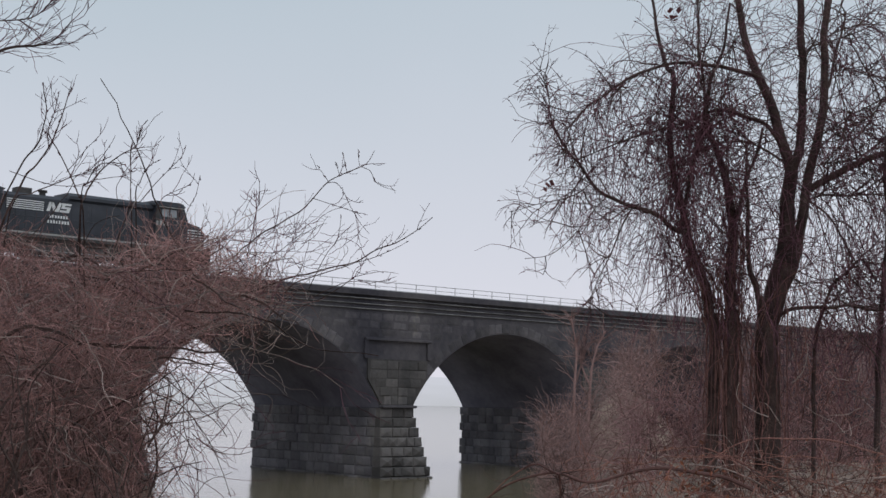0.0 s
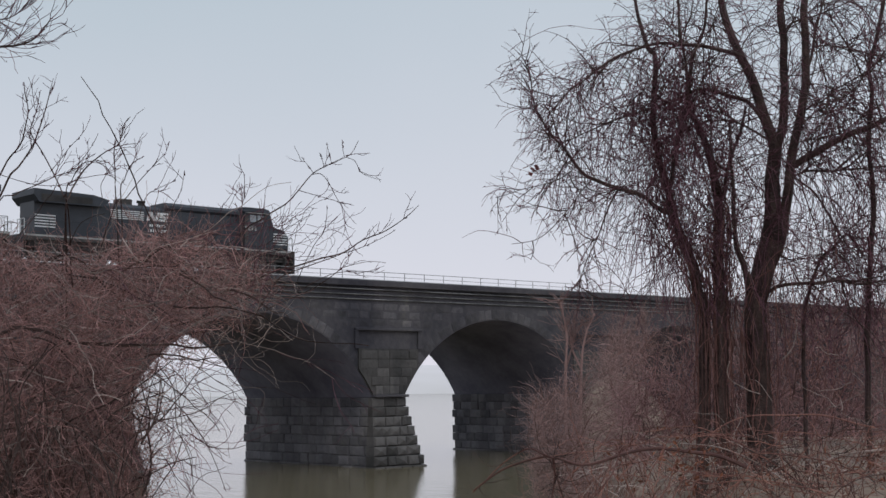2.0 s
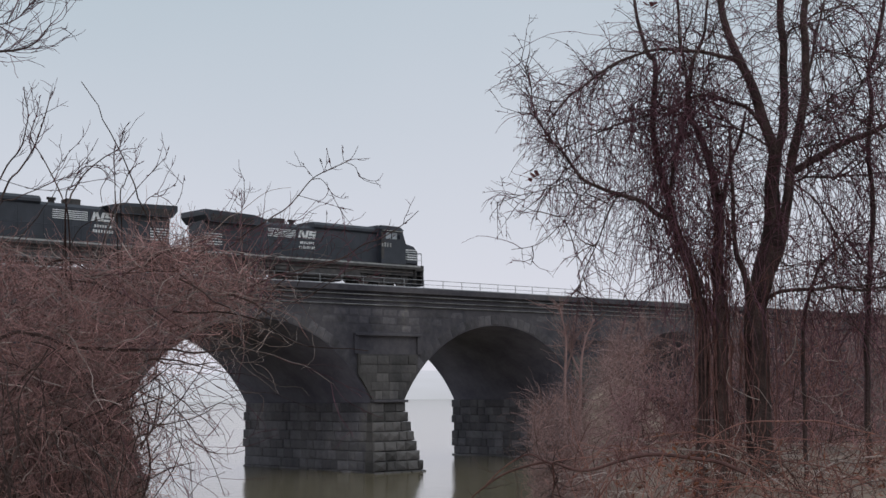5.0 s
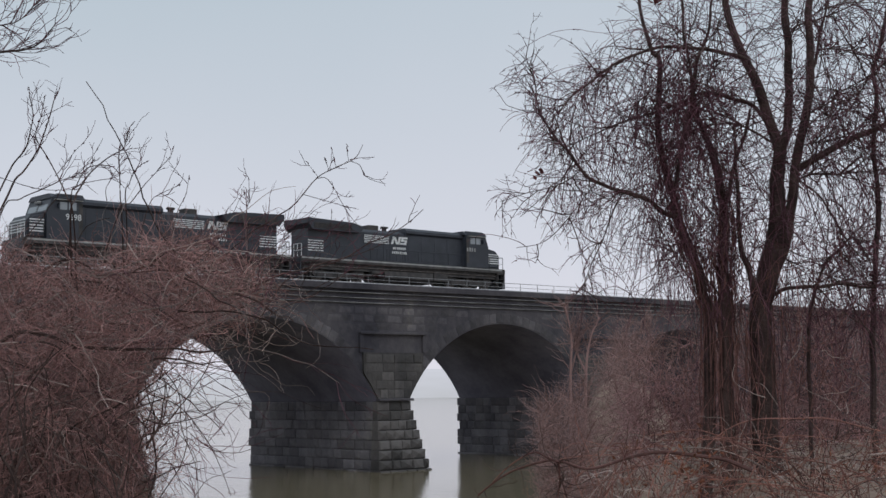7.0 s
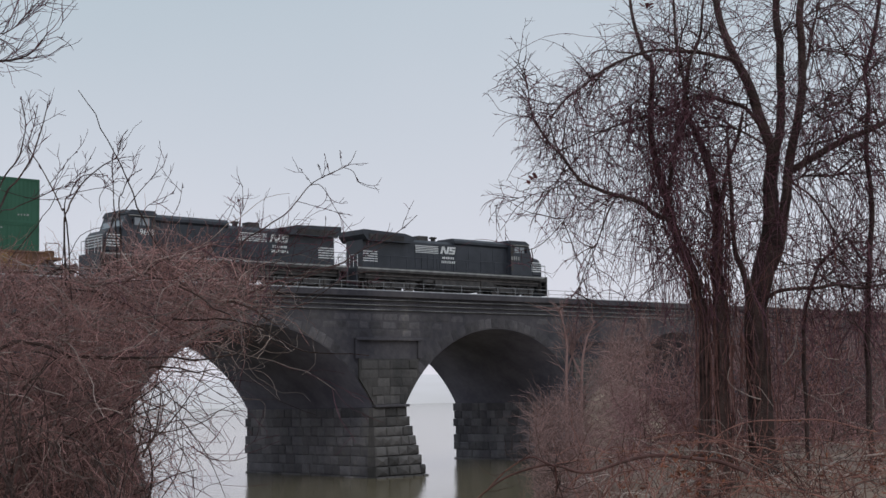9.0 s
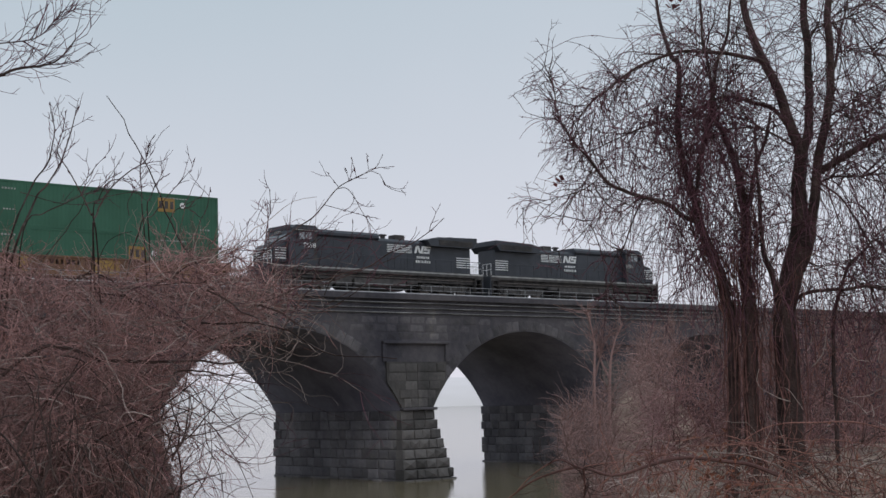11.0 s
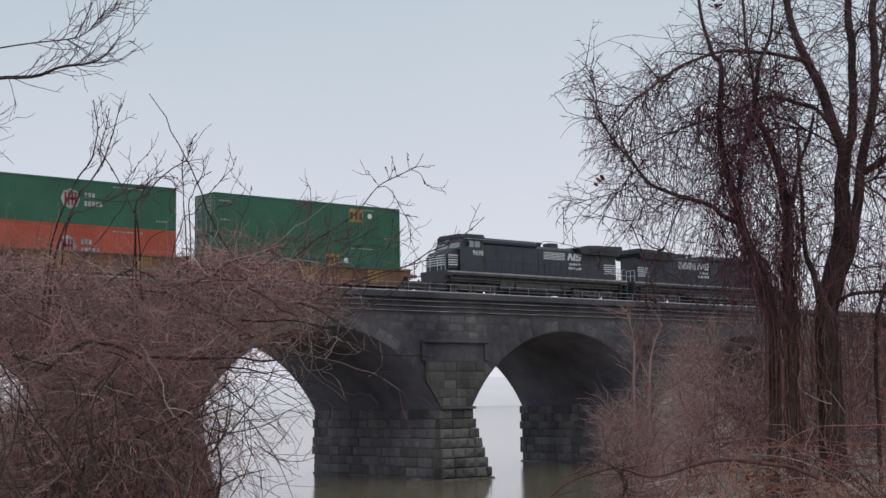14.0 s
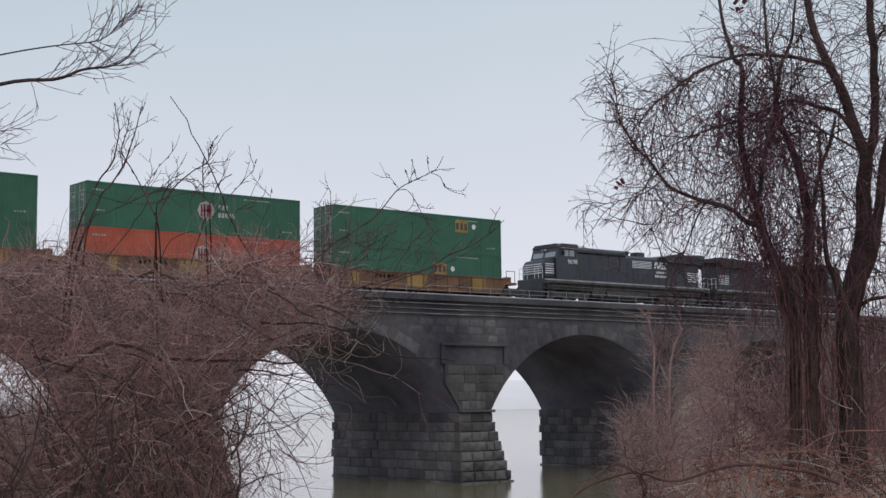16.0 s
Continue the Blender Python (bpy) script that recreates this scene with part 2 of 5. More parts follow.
def ground_height(u, d):
    low = -2.0
    z = max(4.4 - 0.42 * max(0.0, d - 2.5), low)
    # the low shore beside the bridge, with a hump
    side = 3.2 + 3.3 * math.exp(-((u - 0.129 * d) / 2.4) ** 2 - ((d - 60) / 5.0) ** 2) - 0.28 * max(0.0, abs(d - 51) - 11)
    if d < 76:
        z = max(z, low + (max(side, low) - low) * ease(0.2, 2.2, u - 0.069 * d))
    # the near bank that carries the tree, and the one under the thicket
    right = 4.4 + 0.85 * ease(6, 17, d)
    z = max(z, low + (right - low) * ease(0.35, 1.9, u - 0.06 * d) * (1 - ease(19.5, 25, d)) * ease(-6, -2, d))
    left = 4.4 + 0.45 * ease(5, 9, d)
    z = max(z, low + (left - low) * ease(0.1, 1.6, -0.235 * d - u) * (1 - ease(13.5, 19, d)) * ease(-6, -2, d))
    far = math.hypot(u, d)
    if far > 1150:
        z = max(z, min(6.0, (far - 1150) * 0.05 - 2.0))
    return max(z, low) + 0.10 * noise.noise((u * 0.5, d * 0.5, 0.0)) + (0.5 if d > 26 else 0.08) * noise.noise((u * 0.25, d * 0.25, 4.0))


def ground():
    us = sorted({round(math.copysign(abs(i / 40) ** 2.6 * 4200, i), 2) for i in range(-40, 41)} | {i * 1.5 for i in range(-12, 24)} | {i * 0.5 for i in range(-16, 20)})
    ds = sorted({round(math.copysign(abs(i / 40) ** 2.6 * 4200, i), 2) for i in range(-40, 41)} | {i * 1.5 for i in range(-6, 56)} | {i * 0.5 for i in range(0, 52)})
    verts = [tuple(spot(u, d, ground_height(u, d))) for d in ds for u in us]
    w = len(us)
    faces = [(j * w + i, j * w + i + 1, (j + 1) * w + i + 1, (j + 1) * w + i) for j in range(len(ds) - 1) for i in range(w - 1)]
    me = mesh_of("ground", verts, faces, SOIL)
    me.shade_smooth()
    return tagged(new("ground", me), "damp brown river bank and bed with leaf litter", "ground", kind="structure")


def river():
    bm = bmesh.new()
    bmesh.ops.create_grid(bm, x_segments=4, y_segments=4, size=2600)
    ob = part("water", bm, WATER)
    ob.location = (0, 0, 0)
    return tagged(ob, "broad silty brown river with light ripples", "water", kind="structure")


def far_hills():
    verts, faces, n = [], [], 160
    for i in range(n + 1):
        a = radians(-60 + 200 * i / n)
        r = 1000.0
        top = 24 + 9 * noise.noise((i * 0.13, 2.0, 0)) + 3.0 * noise.noise((i * 0.7, 5.0, 0))
        q = min(1.0, max(0.0, (math.degrees(a) - 53.0) / 6.0))
        top += 120 * q * q * (3 - 2 * q)
        for rr, z in ((r, -1.0), (r + 25, 5.0), (r + 120, top * 0.7), (r + 260, top)):
            verts.append((math.sin(a) * rr, math.cos(a) * rr, z))
    for i in range(n):
        for j in range(3):
            p = i * 4 + j
            faces.append((p, p + 4, p + 5, p + 1))
    return tagged(new("backdrop", mesh_of("backdrop", verts, faces, PAINTED_MIST)), "far wooded shore with mist painted as a pale glow", "backdrop", kind="structure")


ground(), river(), far_hills()

# ---- the stone arch bridge ----
FACE, BACK = 79.85, 96.2          # near and far faces
PIER_X, BAY, THICK = 66.47, 23.83, 3.16
SPRING, RISE, TOP = 5.2, 6.1, 13.75
SPAN = BAY - THICK
RADIUS = ((SPAN / 2) ** 2 + RISE ** 2) / (2 * RISE)   # of the segmental arch


def arch_z(dx):
    return SPRING + RISE - RADIUS + math.sqrt(RADIUS ** 2 - min(abs(dx), SPAN / 2) ** 2)


def arch_bay_mesh():
    """One arch from pier to pier, its origin at the foot of its left springing."""
    n = 40
    pts = [(SPAN / 2 * (1 - math.cos(math.pi * i / n)), 0) for i in range(n + 1)]
    pts = [(x, arch_z(x - SPAN / 2)) for x, _ in pts]
    verts, faces = [], []
    for x, z in pts:
        verts += [(x, 0, z), (x, 0, TOP), (x, BACK - FACE, z), (x, BACK - FACE, TOP)]
    for i in range(n):
        a, b = i * 4, i * 4 + 4
        faces += [(a, b, b + 1, a + 1), (a + 2, a + 3, b + 3, b + 2), (a, a + 2, b + 2, b), (a + 1, b + 1, b + 3, a + 3)]
    me = mesh_of("arch", verts, faces, STONE)
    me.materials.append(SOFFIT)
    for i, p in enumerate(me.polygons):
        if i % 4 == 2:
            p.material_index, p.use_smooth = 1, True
    return me


def block_mesh(seed, mat):
    """A rock-faced stone of one metre cubed, its rough face towards -y."""
    rng = random.Random(seed)
    k = 0.07
    verts = [(-.5, .5, -.5), (.5, .5, -.5), (.5, .5, .5), (-.5, .5, .5), (-.5, -.3, -.5), (.5, -.3, -.5), (.5, -.3, .5), (-.5, -.3, .5)]
    verts = [(x * 0.985, y, z * 0.965) for x, y, z in verts]
    verts += [(sx * (0.5 - k - rng.random() * 0.05), -0.47 + rng.random() * 0.12, sz * (0.5 - k * 1.3 - rng.random() * 0.06)) for sx, sz in ((-1, -1), (1, -1), (1, 1), (-1, 1))]
    verts.append((rng.uniform(-.2, .2), -0.48 - rng.random() * 0.06, rng.uniform(-.2, .2)))
    faces = [(4, 5, 9, 8), (5, 6, 10, 9), (6, 7, 11, 10), (7, 4, 8, 11), (8, 9, 12), (9, 10, 12), (10, 11, 12), (11, 8, 12),
             (0, 1, 5, 4), (1, 2, 6, 5), (2, 3, 7, 6), (3, 0, 4, 7)]
    return mesh_of("stone", verts, faces, mat)


BLOCKS = [block_mesh(i, BLOCK) for i in range(6)]
MOSSY_BLOCKS = [block_mesh(i, MOSSY) for i in range(6)]
HAZE_LIFTED_BLOCKS = [block_mesh(i + 6, HAZE_LIFTED) for i in range(6)]
stone_rng = random.Random(11)


def stone(parent, x, y, z, w, dep, h, turn=0.0, kinds=BLOCKS):
    """A block with its face's middle at x, y, z; turn: degrees about z."""
    ob = new("stone", stone_rng.choice(kinds))
    ob.parent = parent
    ob.matrix_basis = pose(x, y, z, 0, 0, turn) @ Matrix.Diagonal((w, dep, h, 1))
    return ob


bridge = thing("bridge", "long soot-darkened stone arch railway bridge across the river", "bridge")
FIRST, LAST = -6, 22
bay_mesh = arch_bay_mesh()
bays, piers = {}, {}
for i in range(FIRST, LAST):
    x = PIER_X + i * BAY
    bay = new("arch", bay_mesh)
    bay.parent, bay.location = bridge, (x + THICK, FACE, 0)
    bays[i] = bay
    bm = box(x, x + THICK, FACE, BACK, -3.0, TOP)
    piers[i] = part("pier", bm, STONE, bridge)
x_a, x_b = PIER_X + FIRST * BAY, PIER_X + LAST * BAY
# string courses and coping that run the whole length
for z0, z1, out in ((12.50, 12.58, 0.14), (12.86, 12.93, 0.17), (13.25, 13.33, 0.24)):
    for y0, y1 in ((FACE - out, FACE + 0.02), (BACK - 0.02, BACK + out)):
        part("string_course", box(x_a, x_b, y0, y1, z0, z1, 0.03), LEDGE, bridge, "pale weathered stone ledge")
for y0, y1 in ((FACE - 0.32, FACE + 0.5), (BACK - 0.5, BACK + 0.32)):
    part("coping", box(x_a, x_b, y0, y1, TOP - 0.24, 13.98, 0.05), STONE, bridge)
part("deck", box(x_a, x_b, FACE + 0.5, BACK - 0.5, TOP, 13.94), DECK, bridge, "grey stone ballast")


def arch_half(z):
    """Half the arch's width at the height z."""
    return math.sqrt(max(0.0, RADIUS ** 2 - (z - SPRING - RISE + RADIUS) ** 2))


def pilaster(i):
    """The facing above a pier: a shallow panel under a sunk dark band."""
    c = PIER_X + i * BAY + THICK / 2
    half = 2.95
    zs = [SPRING + 0.15 + k * (8.85 - SPRING - 0.15) / 12 for k in range(13)]
    def reach(z):
        return min(half, BAY / 2 - arch_half(z) - 0.12)
    prof = [(c + reach(z), z) for z in zs] + [(c - reach(z), z) for z in zs[::-1]]
    part("pilaster", prism(prof, FACE - 0.16, FACE + 0.02), MOSSY, bridge)
    bm = box(c - half - 0.35, c - half, FACE - 0.2, FACE + 0.02, 8.85, 10.2, 0.03)
    add_box(bm, c + half, c + half + 0.35, FACE - 0.2, FACE + 0.02, 8.85, 10.2, 0.03)
    add_box(bm, c - half - 0.35, c + half + 0.35, FACE - 0.28, FACE + 0.02, 10.2, 10.4, 0.03)
    part("panel_frame", bm, STONE, bridge)


def pier_base(i):
    """Rock-faced courses of a pier's foot, each stepping out a little below the next."""
    p = piers[i]
    x0 = PIER_X + i * BAY
    courses, h = 8, (SPRING + 0.6) / 8
    for k in range(courses):
        z = SPRING - h / 2 - k * h
        grow = 0.10 + 0.14 * k
        y = FACE - 0.25 - 0.15 * k
        a, b = x0 - grow * 0.9, x0 + THICK + grow * 0.9
        x = a
        while x < b - 0.05:
            w = min(stone_rng.uniform(0.7, 1.25), b - x)
            if b - x - w < 0.4:
                w = b - x
            stone(p, x + w / 2, y + 0.3, z, w, 0.6 + 0.1 * k, h, 0.0, MOSSY_BLOCKS)
            x += w
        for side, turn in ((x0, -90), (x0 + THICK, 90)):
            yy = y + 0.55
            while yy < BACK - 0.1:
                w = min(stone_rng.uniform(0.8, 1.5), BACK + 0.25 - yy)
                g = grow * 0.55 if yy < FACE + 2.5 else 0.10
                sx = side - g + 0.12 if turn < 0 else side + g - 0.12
                stone(p, sx + stone_rng.uniform(-.05, .05), yy + w / 2, z, w, 0.34, h, turn, HAZE_LIFTED_BLOCKS)
                yy += w
    bm = box(x0 - 0.12, x0 + THICK + 0.12, FACE - 0.5, FACE + 0.02, SPRING, SPRING + 0.2, 0.04)
    part("impost", bm, LEDGE if i == 1 else STONE, bridge)


def arch_ring(i):
    """The wedge stones round the near edge of an arch."""
    bay, n = bays[i], 34
    cx, sweep = SPAN / 2, math.asin(SPAN / 2 / RADIUS)
    for k in range(n):
        a = sweep * (2 * (k + 0.5) / n - 1)
        nx, nz = math.sin(a), math.cos(a)
        x, z = cx + RADIUS * nx, SPRING + RISE - RADIUS + RADIUS * nz
        wid = 2 * sweep / n * (RADIUS + 0.45)
        ob = new("voussoir", BLOCKS[k % 6])
        ob.parent = bay
        tilt = math.degrees(math.atan2(nx, nz))
        ob.matrix_basis = pose(x + nx * 0.45, 0.12, z + nz * 0.45, 0, tilt, 0) @ Matrix.Diagonal((wid * 1.0, 0.34, 0.88, 1))


def spandrel_blocks(i):
    """Coursed blocks over one arch, from pier middle to pier middle; those that the arch cuts are left out."""
    bay, h = bays[i], 0.62
    c0, c1 = -THICK / 2, SPAN + THICK / 2
    rows = int((12.5 - SPRING - 0.2) / h)
    for r in range(rows):
        z = SPRING + 0.3 + h * (r + 0.5)
        x = c0 - (0.5 if r % 2 else 0.0)
        while x < c1:
            w = stone_rng.uniform(0.9, 1.7)
            xm = x + w / 2
            clear = True
            for xx in (x, xm, x + w):
                dx = xx - SPAN / 2
                clear &= math.hypot(dx, z - h / 2 - SPRING - RISE + RADIUS) > RADIUS + 0.95
            side = min(abs(xm + THICK / 2), abs(xm - SPAN - THICK / 2))
            if clear and not (side < 3.5 and z < 10.6):
                stone(bay, xm, 0.10, z, w, 0.26, h)
            x += w
    for side in (-THICK / 2, SPAN + THICK / 2):
        for r in range(5):
            z = SPRING + 0.55 + 0.66 * r
            reach = min(2.8, BAY / 2 - arch_half(z - 0.3) - 0.35)
            sgn = 1 if side < 0 else -1
            cut = stone_rng.uniform(.3, .7) * reach
            for x0, x1 in ((0.0, cut), (cut, reach)):
                stone(bay, side + sgn * (x0 + x1) / 2, -0.12 + stone_rng.uniform(-.03, .03), z, x1 - x0 - 0.02, 0.22, 0.66, 0.0, MOSSY_BLOCKS)


for i in range(-1, 4):
    pilaster(i)


def handrail():
    rail = thing("handrail", "thin grey steel pipe handrail along the bridge deck edge", "handrail")
    y = FACE + 0.25
    x0, x1 = x_a, x_b
    part("rail", rod((x0, y, 14.68), (x1, y, 14.68), 0.022, 6), RAILING, rail)
    part("rail", rod((x0, y, 14.34), (x1, y, 14.34), 0.018, 6), RAILING, rail)
    post = mesh_of("post", [], [], RAILING)
    bm = rod((0, 0, 13.97), (0, 0, 14.70), 0.026, 6)
    bm.to_mesh(post)
    bm.free()
    x = x0 + 1.0
    while x < x1:
        if 0 < x < 300:
            ob = new("post", post)
            ob.parent, ob.location = rail, (x, y, 0)
        x += 2.05
    return rail


def track(yc):
    tr = thing("railway_track", "steel rails on dark timber ties along the deck", "railway track", kind="structure")
    for s in (-0.7525, 0.7525):
        prof = [(-.07, 0), (.07, 0), (.02, .03), (.015, .12), (.037, .135), (.037, .165), (-.037, .165), (-.037, .135), (-.015, .12), (-.02, .03)]
        part("rail", prism([(yc + s + a, 13.935 + b) for a, b in prof], x_a, x_b, "x"), STEEL, tr)
    x = 0.0
    verts, faces = [], []
    while x < 260:
        b = len(verts)
        verts += [(x + dx, yc + dy, 13.93 + dz) for dz in (0, 0.07) for dx, dy in ((-.11, -1.3), (.11, -1.3), (.11, 1.3), (-.11, 1.3))]
        faces += [(b + 4, b + 5, b + 6, b + 7)] + [(b + q, b + (q + 1) % 4, b + 4 + (q + 1) % 4, b + 4 + q) for q in range(4)]
        x += 0.56
    ties = new("tie", mesh_of("tie", verts, faces, GRIME))
    ties.parent = tr
    tagged(ties, kind="stuff")
    return tr


tagged(part("conduit", rod((x_a, FACE - 0.18, 14.02), (x_b, FACE - 0.18, 14.02), 0.04, 6), GALV), "pale steel conduit laid along the bridge coping", "pipe")
handrail()
NEAR_TRACK = FACE + 3.0
for yc in (NEAR_TRACK, NEAR_TRACK + 4.3, NEAR_TRACK + 8.6):
    track(yc)
RAIL = 14.1

# ---- the train ----
wheelsets = []


def wheelset(parent, x, r=0.5):
    bm = rod((0, -0.82, 0), (0, 0.82, 0), 0.09, 8)
    for s in (-1, 1):
        add_rod(bm, (0, s * 0.70, 0), (0, s * 0.83, 0), r, 20)
        add_rod(bm, (0, s * 0.68, 0), (0, s * 0.71, 0), r + 0.03, 20)
        for k in range(4):
            a = math.pi / 2 * k
            add_box(bm, math.cos(a) * r * .5 - .06, math.cos(a) * r * .5 + .06, s * 0.84 - .02, s * 0.84 + .02, math.sin(a) * r * .5 - .06, math.sin(a) * r * .5 + .06)
    ob = part("wheelset", bm, STEEL, parent)
    wheelsets.append((ob, x, r))
    return ob


def truck(parent, x, axles, wheelbase, r):
    """A truck's side frames, and its turning wheelsets."""
    bm = bmesh.new()
    ln = wheelbase * (axles - 1) / 2
    for s in (-1, 1):
        y0, y1 = sorted((s * 0.92, s * 1.08))
        prof = [(x - ln - .55, .62), (x - ln - .45, .95), (x - ln * .4, .85), (x + ln * .4, .85), (x + ln + .45, .95), (x + ln + .55, .62), (x + ln + .2, .35), (x + ln - .5, .42),
                (x + ln * .3, .32), (x - ln * .3, .32), (x - ln + .5, .42), (x - ln - .2, .35)]
        add_prism(bm, prof, y0, y1)
        for k in range(axles):
            ax = x - ln + k * wheelbase
            add_box(bm, ax - .2, ax + .2, min(s * 1.06, s * 1.2), max(s * 1.06, s * 1.2), .36, .74, .04)
            for q in (-.32, .32):
                add_rod(bm, (ax + q, s * 1.02, .66), (ax + q, s * 1.02, 1.0), .09, 8)
    add_box(bm, x - .35, x + .35, -0.95, 0.95, .5, .85)
    for k in range(axles - 1):
        ax = x - ln + (k + .5) * wheelbase
        add_box(bm, ax - .42, ax + .42, -.62, .62, .28, .86, .05)
    part("truck_frame", bm, GRIME, parent)
    for k in range(axles):
        wheelset(parent, x - ln + k * wheelbase, r)


def mark(name, parent, x0, x1, y, z0, z1, mat, label=""):
    """A painted shape, a few millimetres proud, on both flanks."""
    for s in (-1, 1):
        a, b = sorted((s * y, s * (y + 0.006)))
        part(name, box(x0, x1, a, b, z0, z1), mat, parent, label)


def bars(name, parent, x0, x1, y, z0, z1, n, mat, seed=1, sides=(-1, 1)):
    """A line of plain bars in place of lettering."""
    rng = random.Random(seed)
    for s in sides:
        w = (x1 - x0) / n
        a, b = sorted((s * y, s * (y + 0.006)))
        for k in range(n):
            part(name, box(x0 + k * w + w * .1, x0 + k * w + w * rng.uniform(.6, .85), a, b, z0, z1 - rng.uniform(0, .15) * (z1 - z0)), mat, parent)


def number(parent, text, x, y, z, size):
    for s in (-1, 1):
        cu = bpy.data.curves.new("road_number", "FONT")
        cu.body, cu.size, cu.extrude, cu.align_x = text, size, 0.004, "CENTER"
        tmp = new("tmp", cu)
        me = bpy.data.meshes.new_from_object(tmp.evaluated_get(bpy.context.evaluated_depsgraph_get()))
        bpy.data.objects.remove(tmp)
        me.materials.clear()
        me.materials.append(WHITE)
        ob = new("road_number", me)
        ob.parent = parent
        ob.matrix_basis = pose(x, s * (y + 0.006), z, 90, 0, 0 if s < 0 else 180)


def logo(parent, s, x, y, z, w, h):
    """Slanted strokes of the railway's mark, as plain shapes."""
    d = 1 if s < 0 else -1
    a, b = sorted((s * y, s * (y + 0.006)))
    def bar(pts):
        part("emblem_stroke", prism([(x + d * (px * w - w / 2), z + pz * h) for px, pz in pts], a, b), WHITE, parent, "slanted white painted stroke")
    bar([(0.0, 0), (0.13, 0), (0.24, 1), (0.11, 1)])
    bar([(0.15, 1), (0.28, 1), (0.42, 0), (0.29, 0)])
    bar([(0.36, 0), (0.49, 0), (0.60, 1), (0.47, 1)])
    bar([(0.62, 1), (1.0, 1), (0.97, .76), (0.60, .76)])
    bar([(0.60, .62), (0.97, .62), (0.94, .40), (0.57, .40)])
    bar([(0.54, .24), (0.92, .24), (0.90, 0), (0.52, 0)])
    bar([(0.60, .62), (0.72, .62), (0.76, .80), (0.64, .80)])
    bar([(0.82, .40), (0.95, .40), (0.90, .20), (0.78, .20)])


def locomotive(text, label, nose_scale):
    """A six-axle wide-nosed diesel; its origin is at the front coupler on the rail, its front towards +x."""
    lo = thing("locomotive", label, "locomotive", "locomotives at the head of the train")
    sill = prism([(-0.55, 1.30), (-0.55, 1.62), (-21.75, 1.62), (-21.75, 1.30), (-21.2, 1.38), (-1.1, 1.38)], -1.5, 1.5)
    part("underframe", sill, GRIME, lo)
    mark("sill_stripe", lo, -21.7, -0.9, 1.5, 1.52, 1.60, CREAM, "faded white stripe")
    # fuel tank and air reservoirs under the frame
    part("fuel_tank", prism([(-1.35, 1.1), (1.35, 1.1), (1.4, .6), (1.0, .28), (-1.0, .28), (-1.4, .6)], -13.6, -8.6, "x"), GRIME, lo)
    for y in (-1.15, 1.15):
        part("air_reservoir", rod((-14.9, y, .95), (-13.8, y, .95), .17, 10), GRIME, lo)
    part("centre_sill", box(-21.2, -1.2, -.55, .55, .62, 1.12), GRIME, lo)
    part("frame_web", box(-21.3, -1.0, -1.22, 1.22, 1.0, 1.38), GRIME, lo)
    for y in (-1.3, 1.3):
        part("air_pipe", rod((-20.9, y, 1.2), (-1.4, y, 1.2), .035, 6), STEEL, lo)
        part("battery_box", box(-8.4, -6.9, min(y, y * .8), max(y, y * .8), .55, 1.3, .03), GRIME, lo)
    for x in (-4.3, -17.9):
        truck(lo, x, 3, 1.95, 0.52)
    # nose, cab, hoods
    nose = prism([(-0.95, 1.62), (-0.95, 2.75), (-1.35, 3.18), (-2.5, 3.42), (-2.5, 1.62)], -1.35, 1.35)
    bmesh.ops.bevel(nose, geom=[e for e in nose.edges if abs(e.verts[0].co.y - e.verts[1].co.y) < .01], offset=.16, segments=3, affect="EDGES")
    part("nose", nose, BLACK, lo)
    cab = prism([(-2.5, 1.62), (-2.5, 3.40), (-2.85, 4.42), (-3.2, 4.66), (-5.0, 4.66), (-5.0, 1.62)], -1.55, 1.55)
    part("cab", cab, BLACK, lo)
    roof = prism([(-1.6, 4.40), (-1.25, 4.66), (1.25, 4.66), (1.6, 4.40), (1.6, 4.34), (-1.6, 4.34)], -5.15, -2.75, "x")
    part("cab_roof", roof, BLACK, lo)
    for s in (-1, 1):
        y0, y1 = sorted((s * .12, s * 1.32))
        lowx, highx = -2.53, -2.84
        part("windshield", prism([(lowx, 3.52), (highx, 4.36), (highx - .03, 4.36), (lowx - .03, 3.52)], y0, y1), GLASS, lo, "windscreen with the pale sky painted into its glass")
    for s in (-1, 1):
        a, b = sorted((s * 1.55, s * 1.562))
        part("side_window", box(-4.55, -4.02, a, b, 3.60, 4.12, .004), GLASS, lo)
        part("side_window", box(-3.90, -3.40, a, b, 3.60, 4.12, .004), GLASS, lo)
        part("window_frame", box(-4.63, -3.32, min(s * 1.545, s * 1.555), max(s * 1.545, s * 1.555), 3.52, 4.20), BLACK, lo)
        part("cab_door", box(-5.0, -4.72, min(s * 1.548, s * 1.556), max(s * 1.548, s * 1.556), 2.0, 4.1, .01), GRIME, lo)
        part("mirror", box(-3.28, -3.2, min(s * 1.56, s * 1.8), max(s * 1.56, s * 1.8), 3.65, 4.0, .01), BLACK, lo)
        bm = box(-4.9, -2.95, min(s * 1.55, s * 1.78), max(s * 1.55, s * 1.78), 4.22, 4.27)
        part("window_visor", bm, CREAM, lo)
    hood = prism([(-1.02, 1.62), (-1.02, 3.95), (-1.2, 4.1), (-1.2, 4.3), (-.95, 4.52), (.95, 4.52), (1.2, 4.3), (1.2, 4.1), (1.02, 3.95), (1.02, 1.62)], -11.2, -5.0, "x")
    part("equipment_hood", hood, BLACK, lo)
    hood = prism([(-0.98, 1.62), (-0.98, 3.95), (-.75, 4.18), (.75, 4.18), (.98, 3.95), (.98, 1.62)], -16.2, -11.2, "x")
